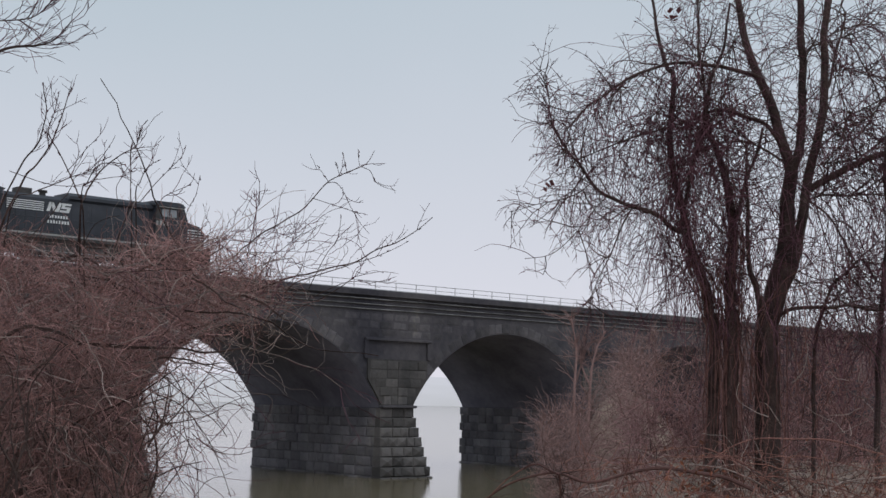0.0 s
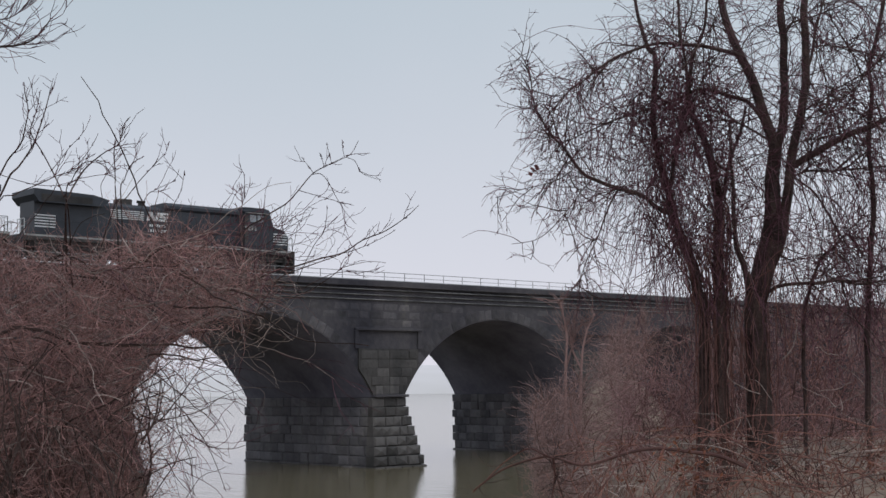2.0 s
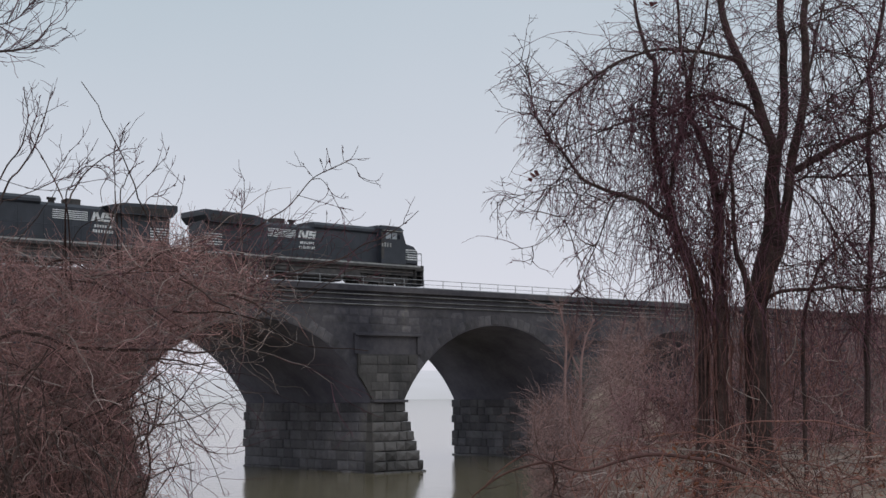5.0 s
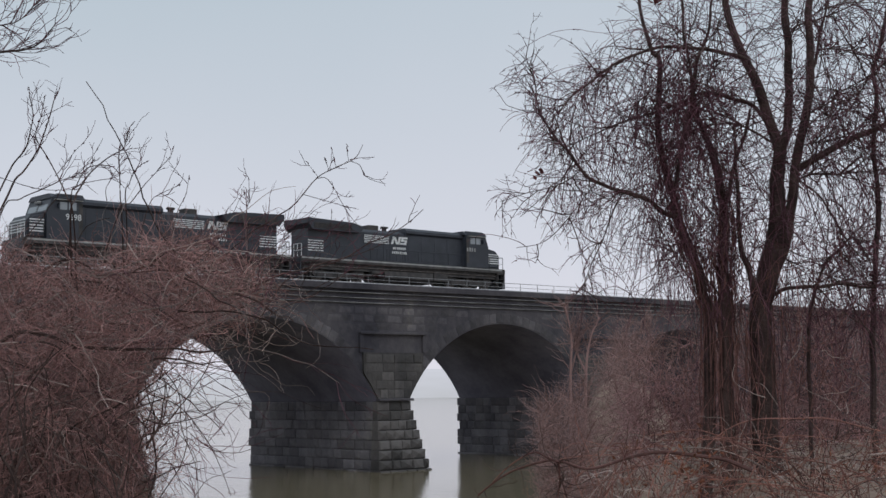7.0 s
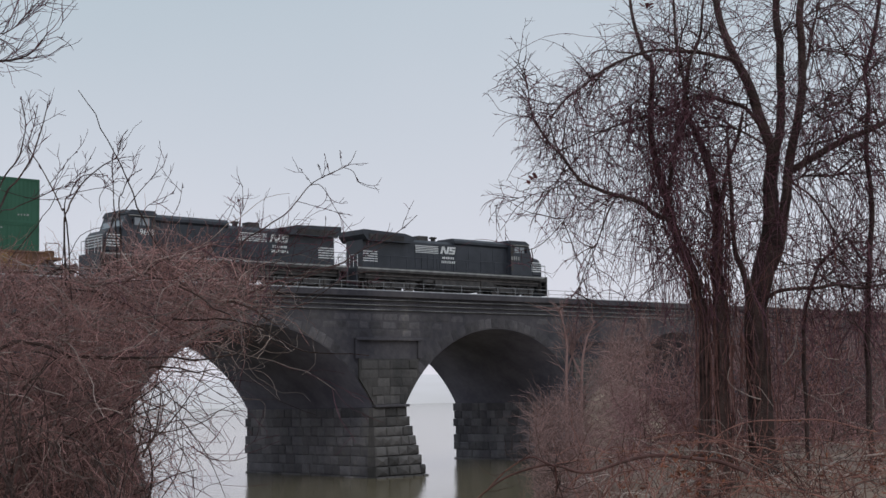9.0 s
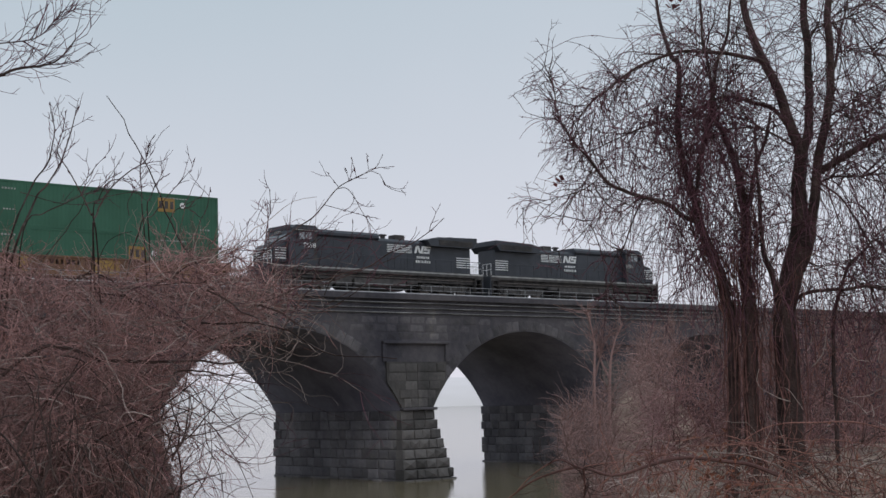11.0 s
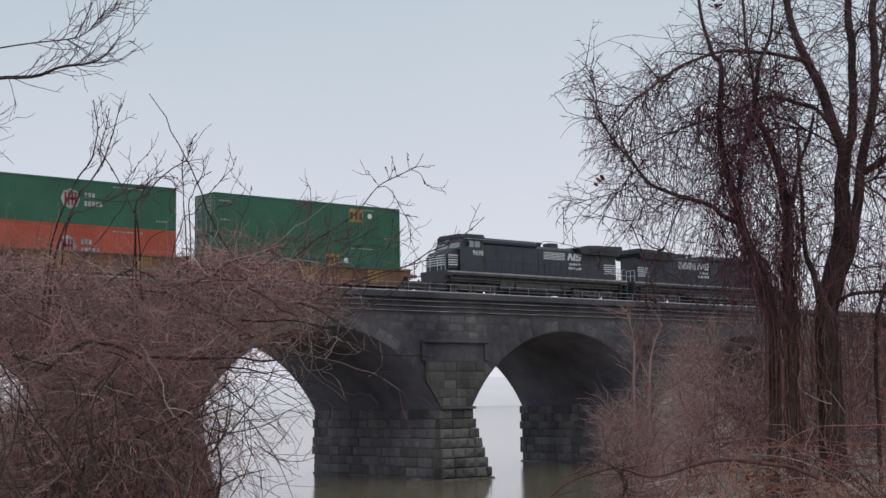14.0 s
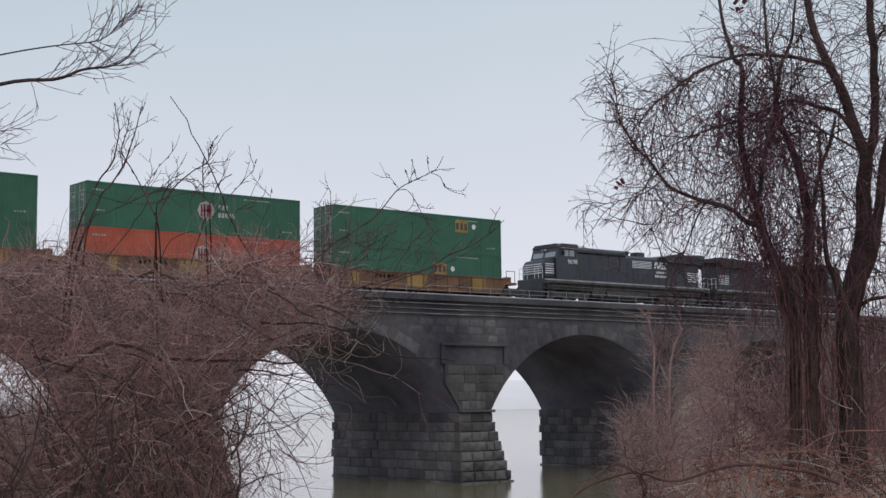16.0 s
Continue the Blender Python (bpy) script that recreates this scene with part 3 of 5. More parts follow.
    part("engine_hood", hood, BLACK, lo)
    hood = prism([(-15.9, 1.62), (-15.9, 3.9), (-17.2, 4.42), (-20.8, 4.52), (-20.8, 1.62)], -1.0, 1.0)
    part("radiator_hood", hood, BLACK, lo)
    wing = prism([(-15.7, 4.22), (-16.9, 4.50), (-21.1, 4.62), (-21.1, 4.22), (-20.7, 3.75), (-16.2, 3.75)], -1.56, 1.56)
    part("radiator_wing", wing, BLACK, lo)
    # flank doors, louvres
    for s in (-1, 1):
        for k in range(7):
            x = -11.5 - k * 0.66
            a, b = sorted((s * .98, s * 1.005))
            part("hood_door", box(x - .6, x, a, b, 1.8, 3.7, .01), BLACK, lo)
        for k in range(4):
            x = -5.5 - k * 1.4
            a, b = sorted((s * 1.02, s * 1.035))
            part("hood_door", box(x - 1.2, x, a, b, 1.85, 3.9, .012), BLACK, lo)
        bm = bmesh.new()
        for k in range(10):
            a, b = sorted((s * 1.56, s * 1.59))
            add_box(bm, -20.6, -17.0, a, b, 3.86 + k * .045, 3.885 + k * .045)
        part("radiator_grille", bm, GRIME, lo)
    # roof fittings
    part("exhaust_stack", box(-14.4, -13.4, -.42, .42, 4.16, 4.62, .04), GRIME, lo)
    bm = box(-12.7, -12.3, -.06, .06, 4.16, 4.52)
    for k, yy in enumerate((-.2, 0, .2)):
        add_rod(bm, (-12.9 + .1 * k, yy, 4.56), (-12.3 + .1 * k, yy, 4.56), .07, 8)
    part("horn", bm, GRIME, lo)
    part("fan_housing", rod((-19.2, 0, 4.5), (-19.2, 0, 4.70), .7, 16), BLACK, lo)
    part("antenna_plate", box(-4.4, -3.6, -.5, .5, 4.66, 4.76, .03), CREAM, lo)
    # stripes, mark and number
    for s, sx, lx in ((-1, -14.1, -11.8), (1, -13.35, -15.7)):
        a, b = sorted((s * 1.006, s * 1.012))
        for k in range(5):
            z = 3.12 + k * 0.135
            part("stripe", box(sx - 1.25, sx + 1.25, a, b, z, z + .06), WHITE, lo)
        logo(lo, s, lx, 1.037, 3.14, 1.75, .62)
        bars("lettering", lo, lx - .68, lx + .68, 1.037, 2.72, 2.92, 7, WHITE, 2, (s,))
        bars("lettering", lo, lx - .78, lx + .78, 1.037, 2.36, 2.58, 8, WHITE, 3, (s,))
    for k in range(5):
        z = 2.05 + k * 0.19
        mark("nose_stripe", lo, -2.4, -1.15, 1.35, z, z + .085, WHITE)
        part("nose_stripe", box(-0.952, -0.944, -1.1, 1.1, z, z + .085), WHITE, lo)
        for s in (-1, 1):
            a, b = sorted((s * 1.0, s * 1.006))
            part("end_stripe", box(-20.75, -19.3, a, b, z + .1, z + .18), WHITE, lo)
    if text:
        number(lo, text, -4.35, 1.56, 2.95, 0.56)
    else:
        bars("lettering", lo, -5.0, -3.9, 1.556, 2.95, 3.3, 4, CREAM, 12)
    # steps, pilot, couplers, handrails
    for x0, x1 in ((-0.62, -0.5), (-21.8, -21.68)):
        part("pilot", box(x0, x1, -1.45, 1.45, .22, 1.6, .03), BLACK, lo)
    for x, s in ((-1.05, -1), (-1.05, 1), (-21.25, -1), (-21.25, 1)):
        bm = bmesh.new()
        if s:
            for k in range(4):
                a, b = sorted((s * 1.15, s * 1.5))
                add_box(bm, x - .32, x + .32, a, b, .35 + k * .32, .39 + k * .32)
            add_box(bm, x - .36, x - .32, min(s * 1.15, s * 1.5), max(s * 1.15, s * 1.5), .3, 1.6)
            add_box(bm, x + .32, x + .36, min(s * 1.15, s * 1.5), max(s * 1.15, s * 1.5), .3, 1.6)
        part("step", bm, GRIME, lo)
    for x0, x1 in ((-.5, 0.0), (-22.07, -21.8)):
        part("coupler", box(x0, x1, -.16, .16, .72, 1.0, .05), GRIME, lo)
    for s in (-1, 1):
        bm = bmesh.new()
        y = s * 1.45
        for x0, x1 in ((-0.75, -2.3), (-5.3, -21.6)):
            add_rod(bm, (x0, y, 2.62), (x1, y, 2.62), .022, 6)
            n = max(2, int(abs(x1 - x0) / 1.5) + 1)
            for k in range(n):
                x = x0 + (x1 - x0) * k / (n - 1)
                add_rod(bm, (x, y, 1.6), (x, y, 2.62), .02, 6)
        part("handrail", bm, BLACK, lo)
    for xe in (-0.7, -21.65):
        for s in (-1, 1):
            bm = bmesh.new()
            for y in (.45, .9, 1.4):
                add_rod(bm, (xe, s * y, 1.6), (xe, s * y, 2.6), .024, 6)
            for z in (2.1, 2.6):
                add_rod(bm, (xe, s * .45, z), (xe, s * 1.4, z), .022, 6)
            part("end_rail", bm, WHITE, lo)
    for y in (-.17, .17):
        part("headlight", rod((-2.5, y, 4.15), (-2.72, y, 4.15), .1, 10), CREAM, lo)
    # the walkway stands 1.85 m and the cab roof 4.8 m over the rail
    for ob in lo.children:
        if ob.type == "MESH" and ob.name.split(".")[0] not in ("wheelset", "truck_frame", "road_number"):
            for v in ob.data.vertices:
                z = v.co.z
                if v.co.x > -2.5:
                    v.co.x = -2.5 + (v.co.x + 2.5) * nose_scale
                v.co.z = z if z < 1.05 else 1.05 + (z - 1.05) * 1.4 if z < 1.62 else 1.848 + (z - 1.62) * 0.972
        elif ob.name.startswith("road_number"):
            ob.location.z += 0.19
    return lo


def container(mat, label, group):
    """A 53-foot domestic box; origin at the middle of its floor's front end, running towards -x."""
    L, hw, H = 16.15, 1.30, 2.90
    co = thing("container", label, "container", group)
    # ribbed flanks in one skin
    pts, pitch, d = [], 0.28, 0.010
    n = int((L - 0.8) / pitch)
    x = -0.4
    for k in range(n):
        pts += [(x, 0), (x - pitch * .4, 0), (x - pitch * .5, d), (x - pitch * .9, d)]
        x -= pitch
    pts = [(-0.02, 0)] + pts + [(-L + .02, 0)]
    for s in (-1, 1):
        verts = [(px, s * (hw - .02 - pd), z) for px, pd in pts for z in (.14, H - .12)]
        faces = [(2 * i, 2 * i + 2, 2 * i + 3, 2 * i + 1) for i in range(len(pts) - 1)]
        sk = new("side_wall", mesh_of("side_wall", verts, faces, mat))
        sk.parent = co
    part("roof", box(-L + .02, -.02, -hw + .03, hw - .03, H - .06, H - .01), mat, co)
    part("floor", box(-L + .02, -.02, -hw + .03, hw - .03, .02, .16), GRIME, co)
    part("front_wall", box(-.08, -.02, -hw + .03, hw - .03, .1, H - .05), mat, co)
    bm = bmesh.new()
    for s in (-1, 1):
        a, b = sorted((s * (hw - .07), s * hw))
        add_box(bm, -L, 0, a, b, H - .14, H, .01)
        add_box(bm, -L, 0, a, b, 0, .16, .01)
        for xx in (-.16, -L, -2.05 - .1, -L + 2.05):
            add_box(bm, xx, xx + .16, min(a, b) - .003, max(a, b) + .004, 0, H, .01)
    for xx in (-.1, -L):
        add_box(bm, xx, xx + .1, -hw + .07, hw - .07, H - .12, H)
        add_box(bm, xx, xx + .1, -hw + .07, hw - .07, 0, .14)
    part("frame", bm, mat, co)
    for s in (-1, 1):
        a, b = sorted((s * .02, s * (hw - .1)))
        part("door", box(-L - .01, -L + .05, a, b, .15, H - .13, .01), PALEGREEN if mat is GREEN else mat, co)
        bm = bmesh.new()
        for yy in (s * .35, s * .95):
            add_rod(bm, (-L - .05, yy, .1), (-L - .05, yy, H - .08), .022, 6)
        for z in (.5, 1.2, 2.3):
            add_box(bm, -L - .04, -L - .01, min(s * .2, s * 1.1), max(s * .2, s * 1.1), z, z + .05)
        part("lock_rod", bm, CREAM, co)
        bm = bmesh.new()
        for z in (1.7, 1.95, 2.05):
            add_box(bm, -L - .016, -L - .012, min(s * .45, s * .85), max(s * .45, s * .85), z, z + .1)
        part("door_marking", bm, CREAM, co)
    bars("marking", co, -4.6, -2.4, hw + .003, H - .36, H - .27, 9, CREAM, 5)
    bars("marking", co, -L + .5, -L + 1.3, hw + .003, 1.0, 1.1, 4, CREAM, 6)
    bars("marking", co, -L + .4, -L + 1.4, hw + .003, 2.3, 2.42, 5, CREAM, 7)
    bars("marking", co, -1.5, -.7, hw + .003, .5, .62, 4, CREAM, 8)
    return co


def badge_square(co, x, z):
    """A yellow plate with three dark strokes."""
    mark("emblem_plate", co, x - .64, x + .64, 1.304, z - .47, z + .47, YELLOW, "yellow square plate")
    for q in (-.42, 0, .42):
        mark("emblem_stroke", co, x + q - .13, x + q + .13, 1.311, z - .26, z + .26, GRIME)
    for s in (-1, 1):
        part("round_mark", rod((x + 1.25, s * 1.30, z + .05), (x + 1.25, s * 1.309, z + .05), .2, 14), WHITE, co)


def badge_round(co, x, z):
    """A white eight-sided disc with a red mark, and bars in place of the words beside it."""
    for s in (-1, 1):
        part("emblem_disc", rod((x, s * 1.30, z), (x, s * 1.309, z), .66, 8), CREAM, co)
        bm = bmesh.new()
        a, b = sorted((s * 1.311, s * 1.318))
        for q in (-.34, -.12, .12, .34):
            add_box(bm, x + q - .07, x + q + .07, a, b, z - .42, z + .42)
        add_box(bm, x - .34, x + .34, a, b, z - .07, z + .07)
        part("emblem_mark", bm, REDMARK, co)
    for s in (-1, 1):
        d = 1 if s < 0 else -1
        a, b = sorted((s * 1.305, s * 1.311))
        for row, n in ((.14, 3), (-.40, 5)):
            for k in range(n):
                x0 = x + d * (.95 + .26 * k)
                x1 = x0 + d * .19
                part("lettering", box(min(x0, x1), max(x0, x1), a, b, z + row, z + row + .32), CREAM, co)


def well_car(label, both):
    """One unit of a double-stack car; origin on the rail under the container's front end."""
    wc = thing("well_car", label, "freight car", "well cars behind the locomotives")
    L = 16.15
    for s in (-1, 1):
        a, b = sorted((s * 1.36, s * 1.46))
        prof = [(.55, 1.6), (-L - .55, 1.6), (-L - .15, .95), (-L + .5, .34), (-.5, .34), (.15, .95)]
        part("side_sill", prism(prof, a, b), WELL, wc)
        bm = box(-L - .5, .5, min(s * 1.34, s * 1.52), max(s * 1.34, s * 1.52), 1.5, 1.63, .02)
        add_box(bm, -L + .4, -.4, min(s * 1.34, s * 1.52), max(s * 1.34, s * 1.52), .30, .42, .02)
        for k in range(13):
            x = -.9 - k * 1.19
            add_box(bm, x - .06, x + .06, min(s * 1.45, s * 1.51), max(s * 1.45, s * 1.51), .4, 1.55)
        part("side_rib", bm, WELL, wc)
        for x0, x1 in ((-3.2, -1.9), (-9.6, -7.7), (-14.6, -13.9)):
            part("yellow_panel", box(x0, x1, min(s * 1.46, s * 1.468), max(s * 1.46, s * 1.468), .55, 1.48), YELLOW, wc)
        bars("marking", wc, -12.6, -10.4, 1.47, 1.1, 1.4, 6, CREAM, 9)
    part("well_floor", box(-L - .1, .1, -1.36, 1.36, .34, .46), GRIME, wc)
    for x0, x1 in ((.2, 1.5), (-L - 1.5, -L - .2)):
        bm = box(x0, x1, -1.45, 1.45, 1.12, 1.3, .02)
        add_box(bm, x0, x1, -.4, .4, .8, 1.14)
        part("end_platform", bm, WELL, wc)
        for y in (-1.4, 1.4):
            bm = rod((x0 + .2, y, 1.3), (x0 + .2, y, 2.2), .025, 6)
            add_rod(bm, (x1 - .2, y, 1.3), (x1 - .2, y, 2.2), .025, 6)
            add_rod(bm, (x0 + .2, y, 2.2), (x1 - .2, y, 2.2), .025, 6)
            part("end_rail", bm, WELL, wc)
        part("brake_box", box((x0 + x1) / 2 - .25, (x0 + x1) / 2 + .25, -1.2, -.7, 1.3, 1.75, .03), WELL, wc)
    truck(wc, 1.43, 2, 1.78, .42)
    if both:
        truck(wc, -L - 1.43, 2, 1.78, .42)
    part("coupler", box(1.5, 2.9, -.14, .14, .72, .98, .04), GRIME, wc)
    return wc


lead = locomotive("", "black diesel locomotive with white stripes leading the train, cab forward", 1.0)
trail = locomotive("9698", "black diesel locomotive with white nose stripes running cab rearward", 0.8)
rolling = [(lead, pose(0.4, NEAR_TRACK, RAIL)), (trail, pose(-44.0, NEAR_TRACK, RAIL, 0, 0, 180))]
boxes = []
for k, (front, low, up) in enumerate(((-47.3, GREEN, GREEN), (-66.35, ORANGE, GREEN), (-85.75, GREEN, GREEN), (-104.8, GREEN, GREEN))):
    wc = well_car("rusty yellow-brown double-stack well car loaded with two containers", k == 3)
    rolling.append((wc, pose(front, NEAR_TRACK, RAIL)))
    lower = container(low, ("orange-red" if low is ORANGE else "green") + " ribbed steel container sitting in a well car", "stacked containers")
    upper = container(up, "green ribbed steel container stacked on another container", "stacked containers")
    for co, z in ((lower, 0.46), (upper, 3.365)):
        rolling.append((co, pose(front, NEAR_TRACK, RAIL + z)))
    if k == 1:
        badge_round(upper, -7.55, 1.6)
        badge_round(lower, -7.75, 1.5)
    else:
        badge_square(upper, -4.1, 2.1)
        badge_square(lower, -6.3, 1.6)


# ---- trees and brush ----
class Twigs:
    """Gathers tapering wiggly stems as thin tubes in one mesh."""

    def __init__(self, seed, bound=None):
        self.bound = bound
        self.v, self.f, self.rng = [], [], random.Random(seed)

    def tube(self, pts, r0, r1, sides=3):
        n = len(pts)
        base = len(self.v)
        for i, p in enumerate(pts):
            q = pts[min(i + 1, n - 1)]
            o = pts[max(i - 1, 0)]
            t = (q - o)
            if t.length < 1e-6:
                t = Vector((0, 0, 1))
            t.normalize()
            a = t.cross(Vector((0.31, 0.52, 0.79)))
            if a.length < 1e-3:
                a = t.cross(Vector((1, 0, 0)))
            a.normalize()
            b = t.cross(a)
            r = r0 + (r1 - r0) * i / (n - 1)
            for k in range(sides):
                g = 2 * math.pi * k / sides
                self.v.append(tuple(p + a * (r * math.cos(g)) + b * (r * math.sin(g))))
        for i in range(n - 1):
            for k in range(sides):
                k2 = (k + 1) % sides
                self.f.append((base + i * sides + k, base + i * sides + k2, base + (i + 1) * sides + k2, base + (i + 1) * sides + k))

    def grow(self, start, way, length, r0, steps=7, wander=0.25, pull=(0, 0, 0), r1=None, sides=3):
        """A stem that wanders and is pulled (down: weight, up: light). Returns its points."""
        rng = self.rng
        p, d = Vector(start), Vector(way).normalized()
        pts = [p.copy()]
        st = length / steps
        pull = Vector(pull)
        for _ in range(steps):
            d = (d + Vector((rng.gauss(0, wander), rng.gauss(0, wander), rng.gauss(0, wander))) + pull).normalized()
            p = p + d * st
            pts.append(p.copy())
        if self.bound and pts[-1].dot(ASIDE) < self.bound(pts[-1].z) + rng.gauss(0, .13):
            pts = pts[:max(3, len(pts) // 2)]
        self.tube(pts, r0, r0 * 0.4 if r1 is None else r1, sides)
        return pts

    def give(self, name, mat, parent=None, label="", kind=""):
        ob = new(name, mesh_of(name, self.v, self.f, mat))
        ob.parent = parent
        return tagged(ob, label, kind=kind)


def smooth_line(pts, steps=5):
    """A line through the given places, rounded."""
    out = []
    n = len(pts)
    for i in range(n - 1):
        p0, p1, p2, p3 = pts[max(i - 1, 0)], pts[i], pts[i + 1], pts[min(i + 2, n - 1)]
        for k in range(steps):
            t = k / steps
            out.append(0.5 * ((2 * p1) + (p2 - p0) * t + (2 * p0 - 5 * p1 + 4 * p2 - p3) * t * t + (3 * p1 - p0 - 3 * p2 + p3) * t * t * t))
    out.append(pts[-1])
    return out


def limb(tw, line, d, r0, r1, lean=0.0, sides=7, root=0.0):
    """A limb along a line of (aside, height) places at distance d, drifting lean metres deeper towards its tip; its root stands root metres deeper."""
    n = len(line)
    places = [spot(u, d + lean * i / (n - 1), z) for i, (u, z) in enumerate(line)]
    if root:
        k = 1 + root / d
        places[0] = spot(line[0][0] * k, d * k, 6.04 + (line[0][1] - 6.04) * k)
    pts = smooth_line(places)
    pts = [p + Vector(noise.noise_vector(p * 3.0)) * 0.02 for p in pts]
    tw.tube(pts, r0, r1, sides)
    return pts


def along(pts, t):
    s = t * (len(pts) - 1)
    i = min(int(s), len(pts) - 2)
    return pts[i].lerp(pts[i + 1], s - i), (pts[i + 1] - pts[i]).normalized()


def random_way(rng, flat=0.6):
    return (ASIDE * rng.gauss(0, 1) + AHEAD * rng.gauss(0, flat) + Vector((0, 0, rng.gauss(0, 1)))).normalized()


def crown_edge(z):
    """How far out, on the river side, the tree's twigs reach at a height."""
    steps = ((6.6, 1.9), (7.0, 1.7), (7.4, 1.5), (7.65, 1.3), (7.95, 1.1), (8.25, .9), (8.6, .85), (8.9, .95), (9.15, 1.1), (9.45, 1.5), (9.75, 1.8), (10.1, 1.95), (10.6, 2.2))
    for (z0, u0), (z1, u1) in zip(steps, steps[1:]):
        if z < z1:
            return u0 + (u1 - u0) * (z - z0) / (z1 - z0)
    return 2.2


def vine_tree():
    """The tall many-stemmed bank tree, hung with drooping twigs and vines."""
    tree = thing("tree", "bare dark many-stemmed bank tree hung with drooping twigs", "tree")
    D = 14.0
    limbs = []
    def add(line, r0, r1, lean, weight):
        tw = Twigs(1)
        limbs.append((limb(tw, line, D, r0, r1, lean), weight))
        tw.give("trunk" if line[0][1] < 4.6 else "limb", BARK, tree)
    add([(3.31, 4.34), (3.29, 4.91), (3.23, 5.37), (3.22, 5.93), (3.21, 6.5), (3.22, 6.85), (3.29, 7.19), (3.37, 7.48), (3.41, 7.77), (3.44, 8.12), (3.47, 8.46)], .155, .068, 0, 0.25)
    add([(3.25, 6.73), (3.35, 7.14), (3.46, 7.42), (3.53, 7.77), (3.59, 8.06), (3.62, 8.3), (3.66, 8.53), (3.73, 8.82), (3.77, 9.12), (3.77, 9.48), (3.77, 9.78), (3.79, 10.02), (3.82, 10.38)], .062, .034, -0.25, 1.0)
    add([(3.46, 8.42), (3.43, 8.62), (3.35, 8.89), (3.29, 9.13), (3.21, 9.31), (3.15, 9.46), (3.11, 9.61), (3.06, 9.79), (3.01, 10.03), (2.95, 10.39)], .06, .034, 0.2, 0.9)
    add([(3.47, 8.42), (3.55, 8.65), (3.58, 8.89), (3.58, 9.18), (3.58, 9.54), (3.56, 9.9), (3.56, 10.38)], .05, .036, -0.1, 0.9)
    add([(3.61, 8.21), (3.76, 8.29), (3.97, 8.42), (4.17, 8.52), (4.41, 8.61), (4.65, 8.72), (5.07, 8.9)], .042, .024, -0.3, 1.6)
    add([(3.62, 8.12), (3.81, 8.18), (4.04, 8.18), (4.39, 8.23), (4.8, 8.24)], .014, .007, 0.2, 1.2)
    add([(3.66, 8.13), (3.84, 7.97), (3.94, 7.79), (4.02, 7.59), (4.01, 7.42), (3.97, 7.3), (3.78, 7.29)], .011, .005, -0.2, 0.6)
    add([(3.24, 6.85), (3.42, 6.99), (3.65, 7.02), (3.82, 7.01), (4.0, 7.04), (4.22, 7.0), (4.5, 7.02), (4.92, 7.08)], .022, .01, -0.4, 1.0)
    add([(3.19, 9.35), (3.09, 9.41), (2.87, 9.45), (2.66, 9.48), (2.46, 9.48), (2.23, 9.47), (2.02, 9.41), (1.84, 9.33), (1.63, 9.19), (1.48, 9.06), (1.28, 8.92), (1.19, 8.81)], .024, .006, -0.5, 2.6)
    add([(3.44, 8.59), (3.31, 8.8), (3.2, 8.92), (3.03, 8.99), (2.83, 9.06), (2.68, 9.06), (2.5, 8.99), (2.27, 8.89), (2.03, 8.82), (1.8, 8.75), (1.56, 8.65), (1.33, 8.55)], .024, .005, 0.2, 2.4)
    add([(3.43, 8.5), (3.25, 8.64), (3.08, 8.75), (2.85, 8.77), (2.61, 8.71), (2.38, 8.62), (2.08, 8.63)], .013, .005, 0.5, 1.2)
    add([(2.43, 7.76), (2.25, 7.83), (2.11, 7.94), (1.89, 8.01), (1.66, 8.09), (1.49, 8.16), (1.38, 8.28), (1.27, 8.45), (1.18, 8.56), (1.05, 8.74), (0.98, 8.89), (0.95, 9.16), (0.87, 9.4)], .028, .003, -0.2, 2.7)
    add([(1.58, 8.12), (1.43, 7.97), (1.28, 7.77), (1.13, 7.6), (0.96, 7.49), (0.75, 7.46)], .006, .003, -0.1, 0.45)
    add([(1.44, 8.27), (1.26, 8.14), (1.03, 8.07), (0.79, 8.01), (0.59, 7.97)], .006, .003, 0.1, 0.6)
    add([(1.86, 8.01), (1.74, 7.8), (1.65, 7.56), (1.56, 7.36), (1.44, 7.1), (1.36, 6.99)], .009, .003, 0.2, 0.6)
    add([(2.56, 4.35), (2.6, 4.92), (2.67, 5.94), (2.7, 6.74), (2.65, 6.97), (2.62, 7.2), (2.55, 7.44), (2.47, 7.67), (2.41, 7.96), (2.35, 8.2), (2.3, 8.43), (2.26, 8.73), (2.3, 9.08), (2.31, 9.47), (2.25, 9.56), (2.18, 9.8), (2.14, 10.04), (2.09, 10.4)], .07, .014, 0.4, 1.5)
    add([(2.39, 8.05), (2.45, 8.37), (2.54, 8.72), (2.61, 9.02), (2.6, 9.38), (2.56, 9.67), (2.55, 10.03), (2.55, 10.34)], .022, .01, 0.2, 1.0)
    add([(2.84, 4.34), (2.83, 4.91), (2.84, 5.94), (2.87, 6.51), (2.87, 6.85), (2.87, 7.2), (2.9, 7.66), (2.89, 7.95), (2.86, 8.25), (2.81, 8.48), (2.73, 8.72), (2.65, 8.96), (2.69, 9.43), (2.83, 9.79), (2.9, 10.27)], .09, .01, 0.3, 1.1)
    add([(2.92, 7.9), (3.0, 8.19), (3.1, 8.45), (3.22, 8.74), (3.29, 8.95)], .024, .014, 0.5, 0.8)
    add([(3.17, 6.82), (3.11, 7.14), (3.04, 7.37), (3.01, 7.66), (3.01, 7.95), (2.98, 8.3), (2.96, 8.66)], .034, .01, -0.2, 1.0)
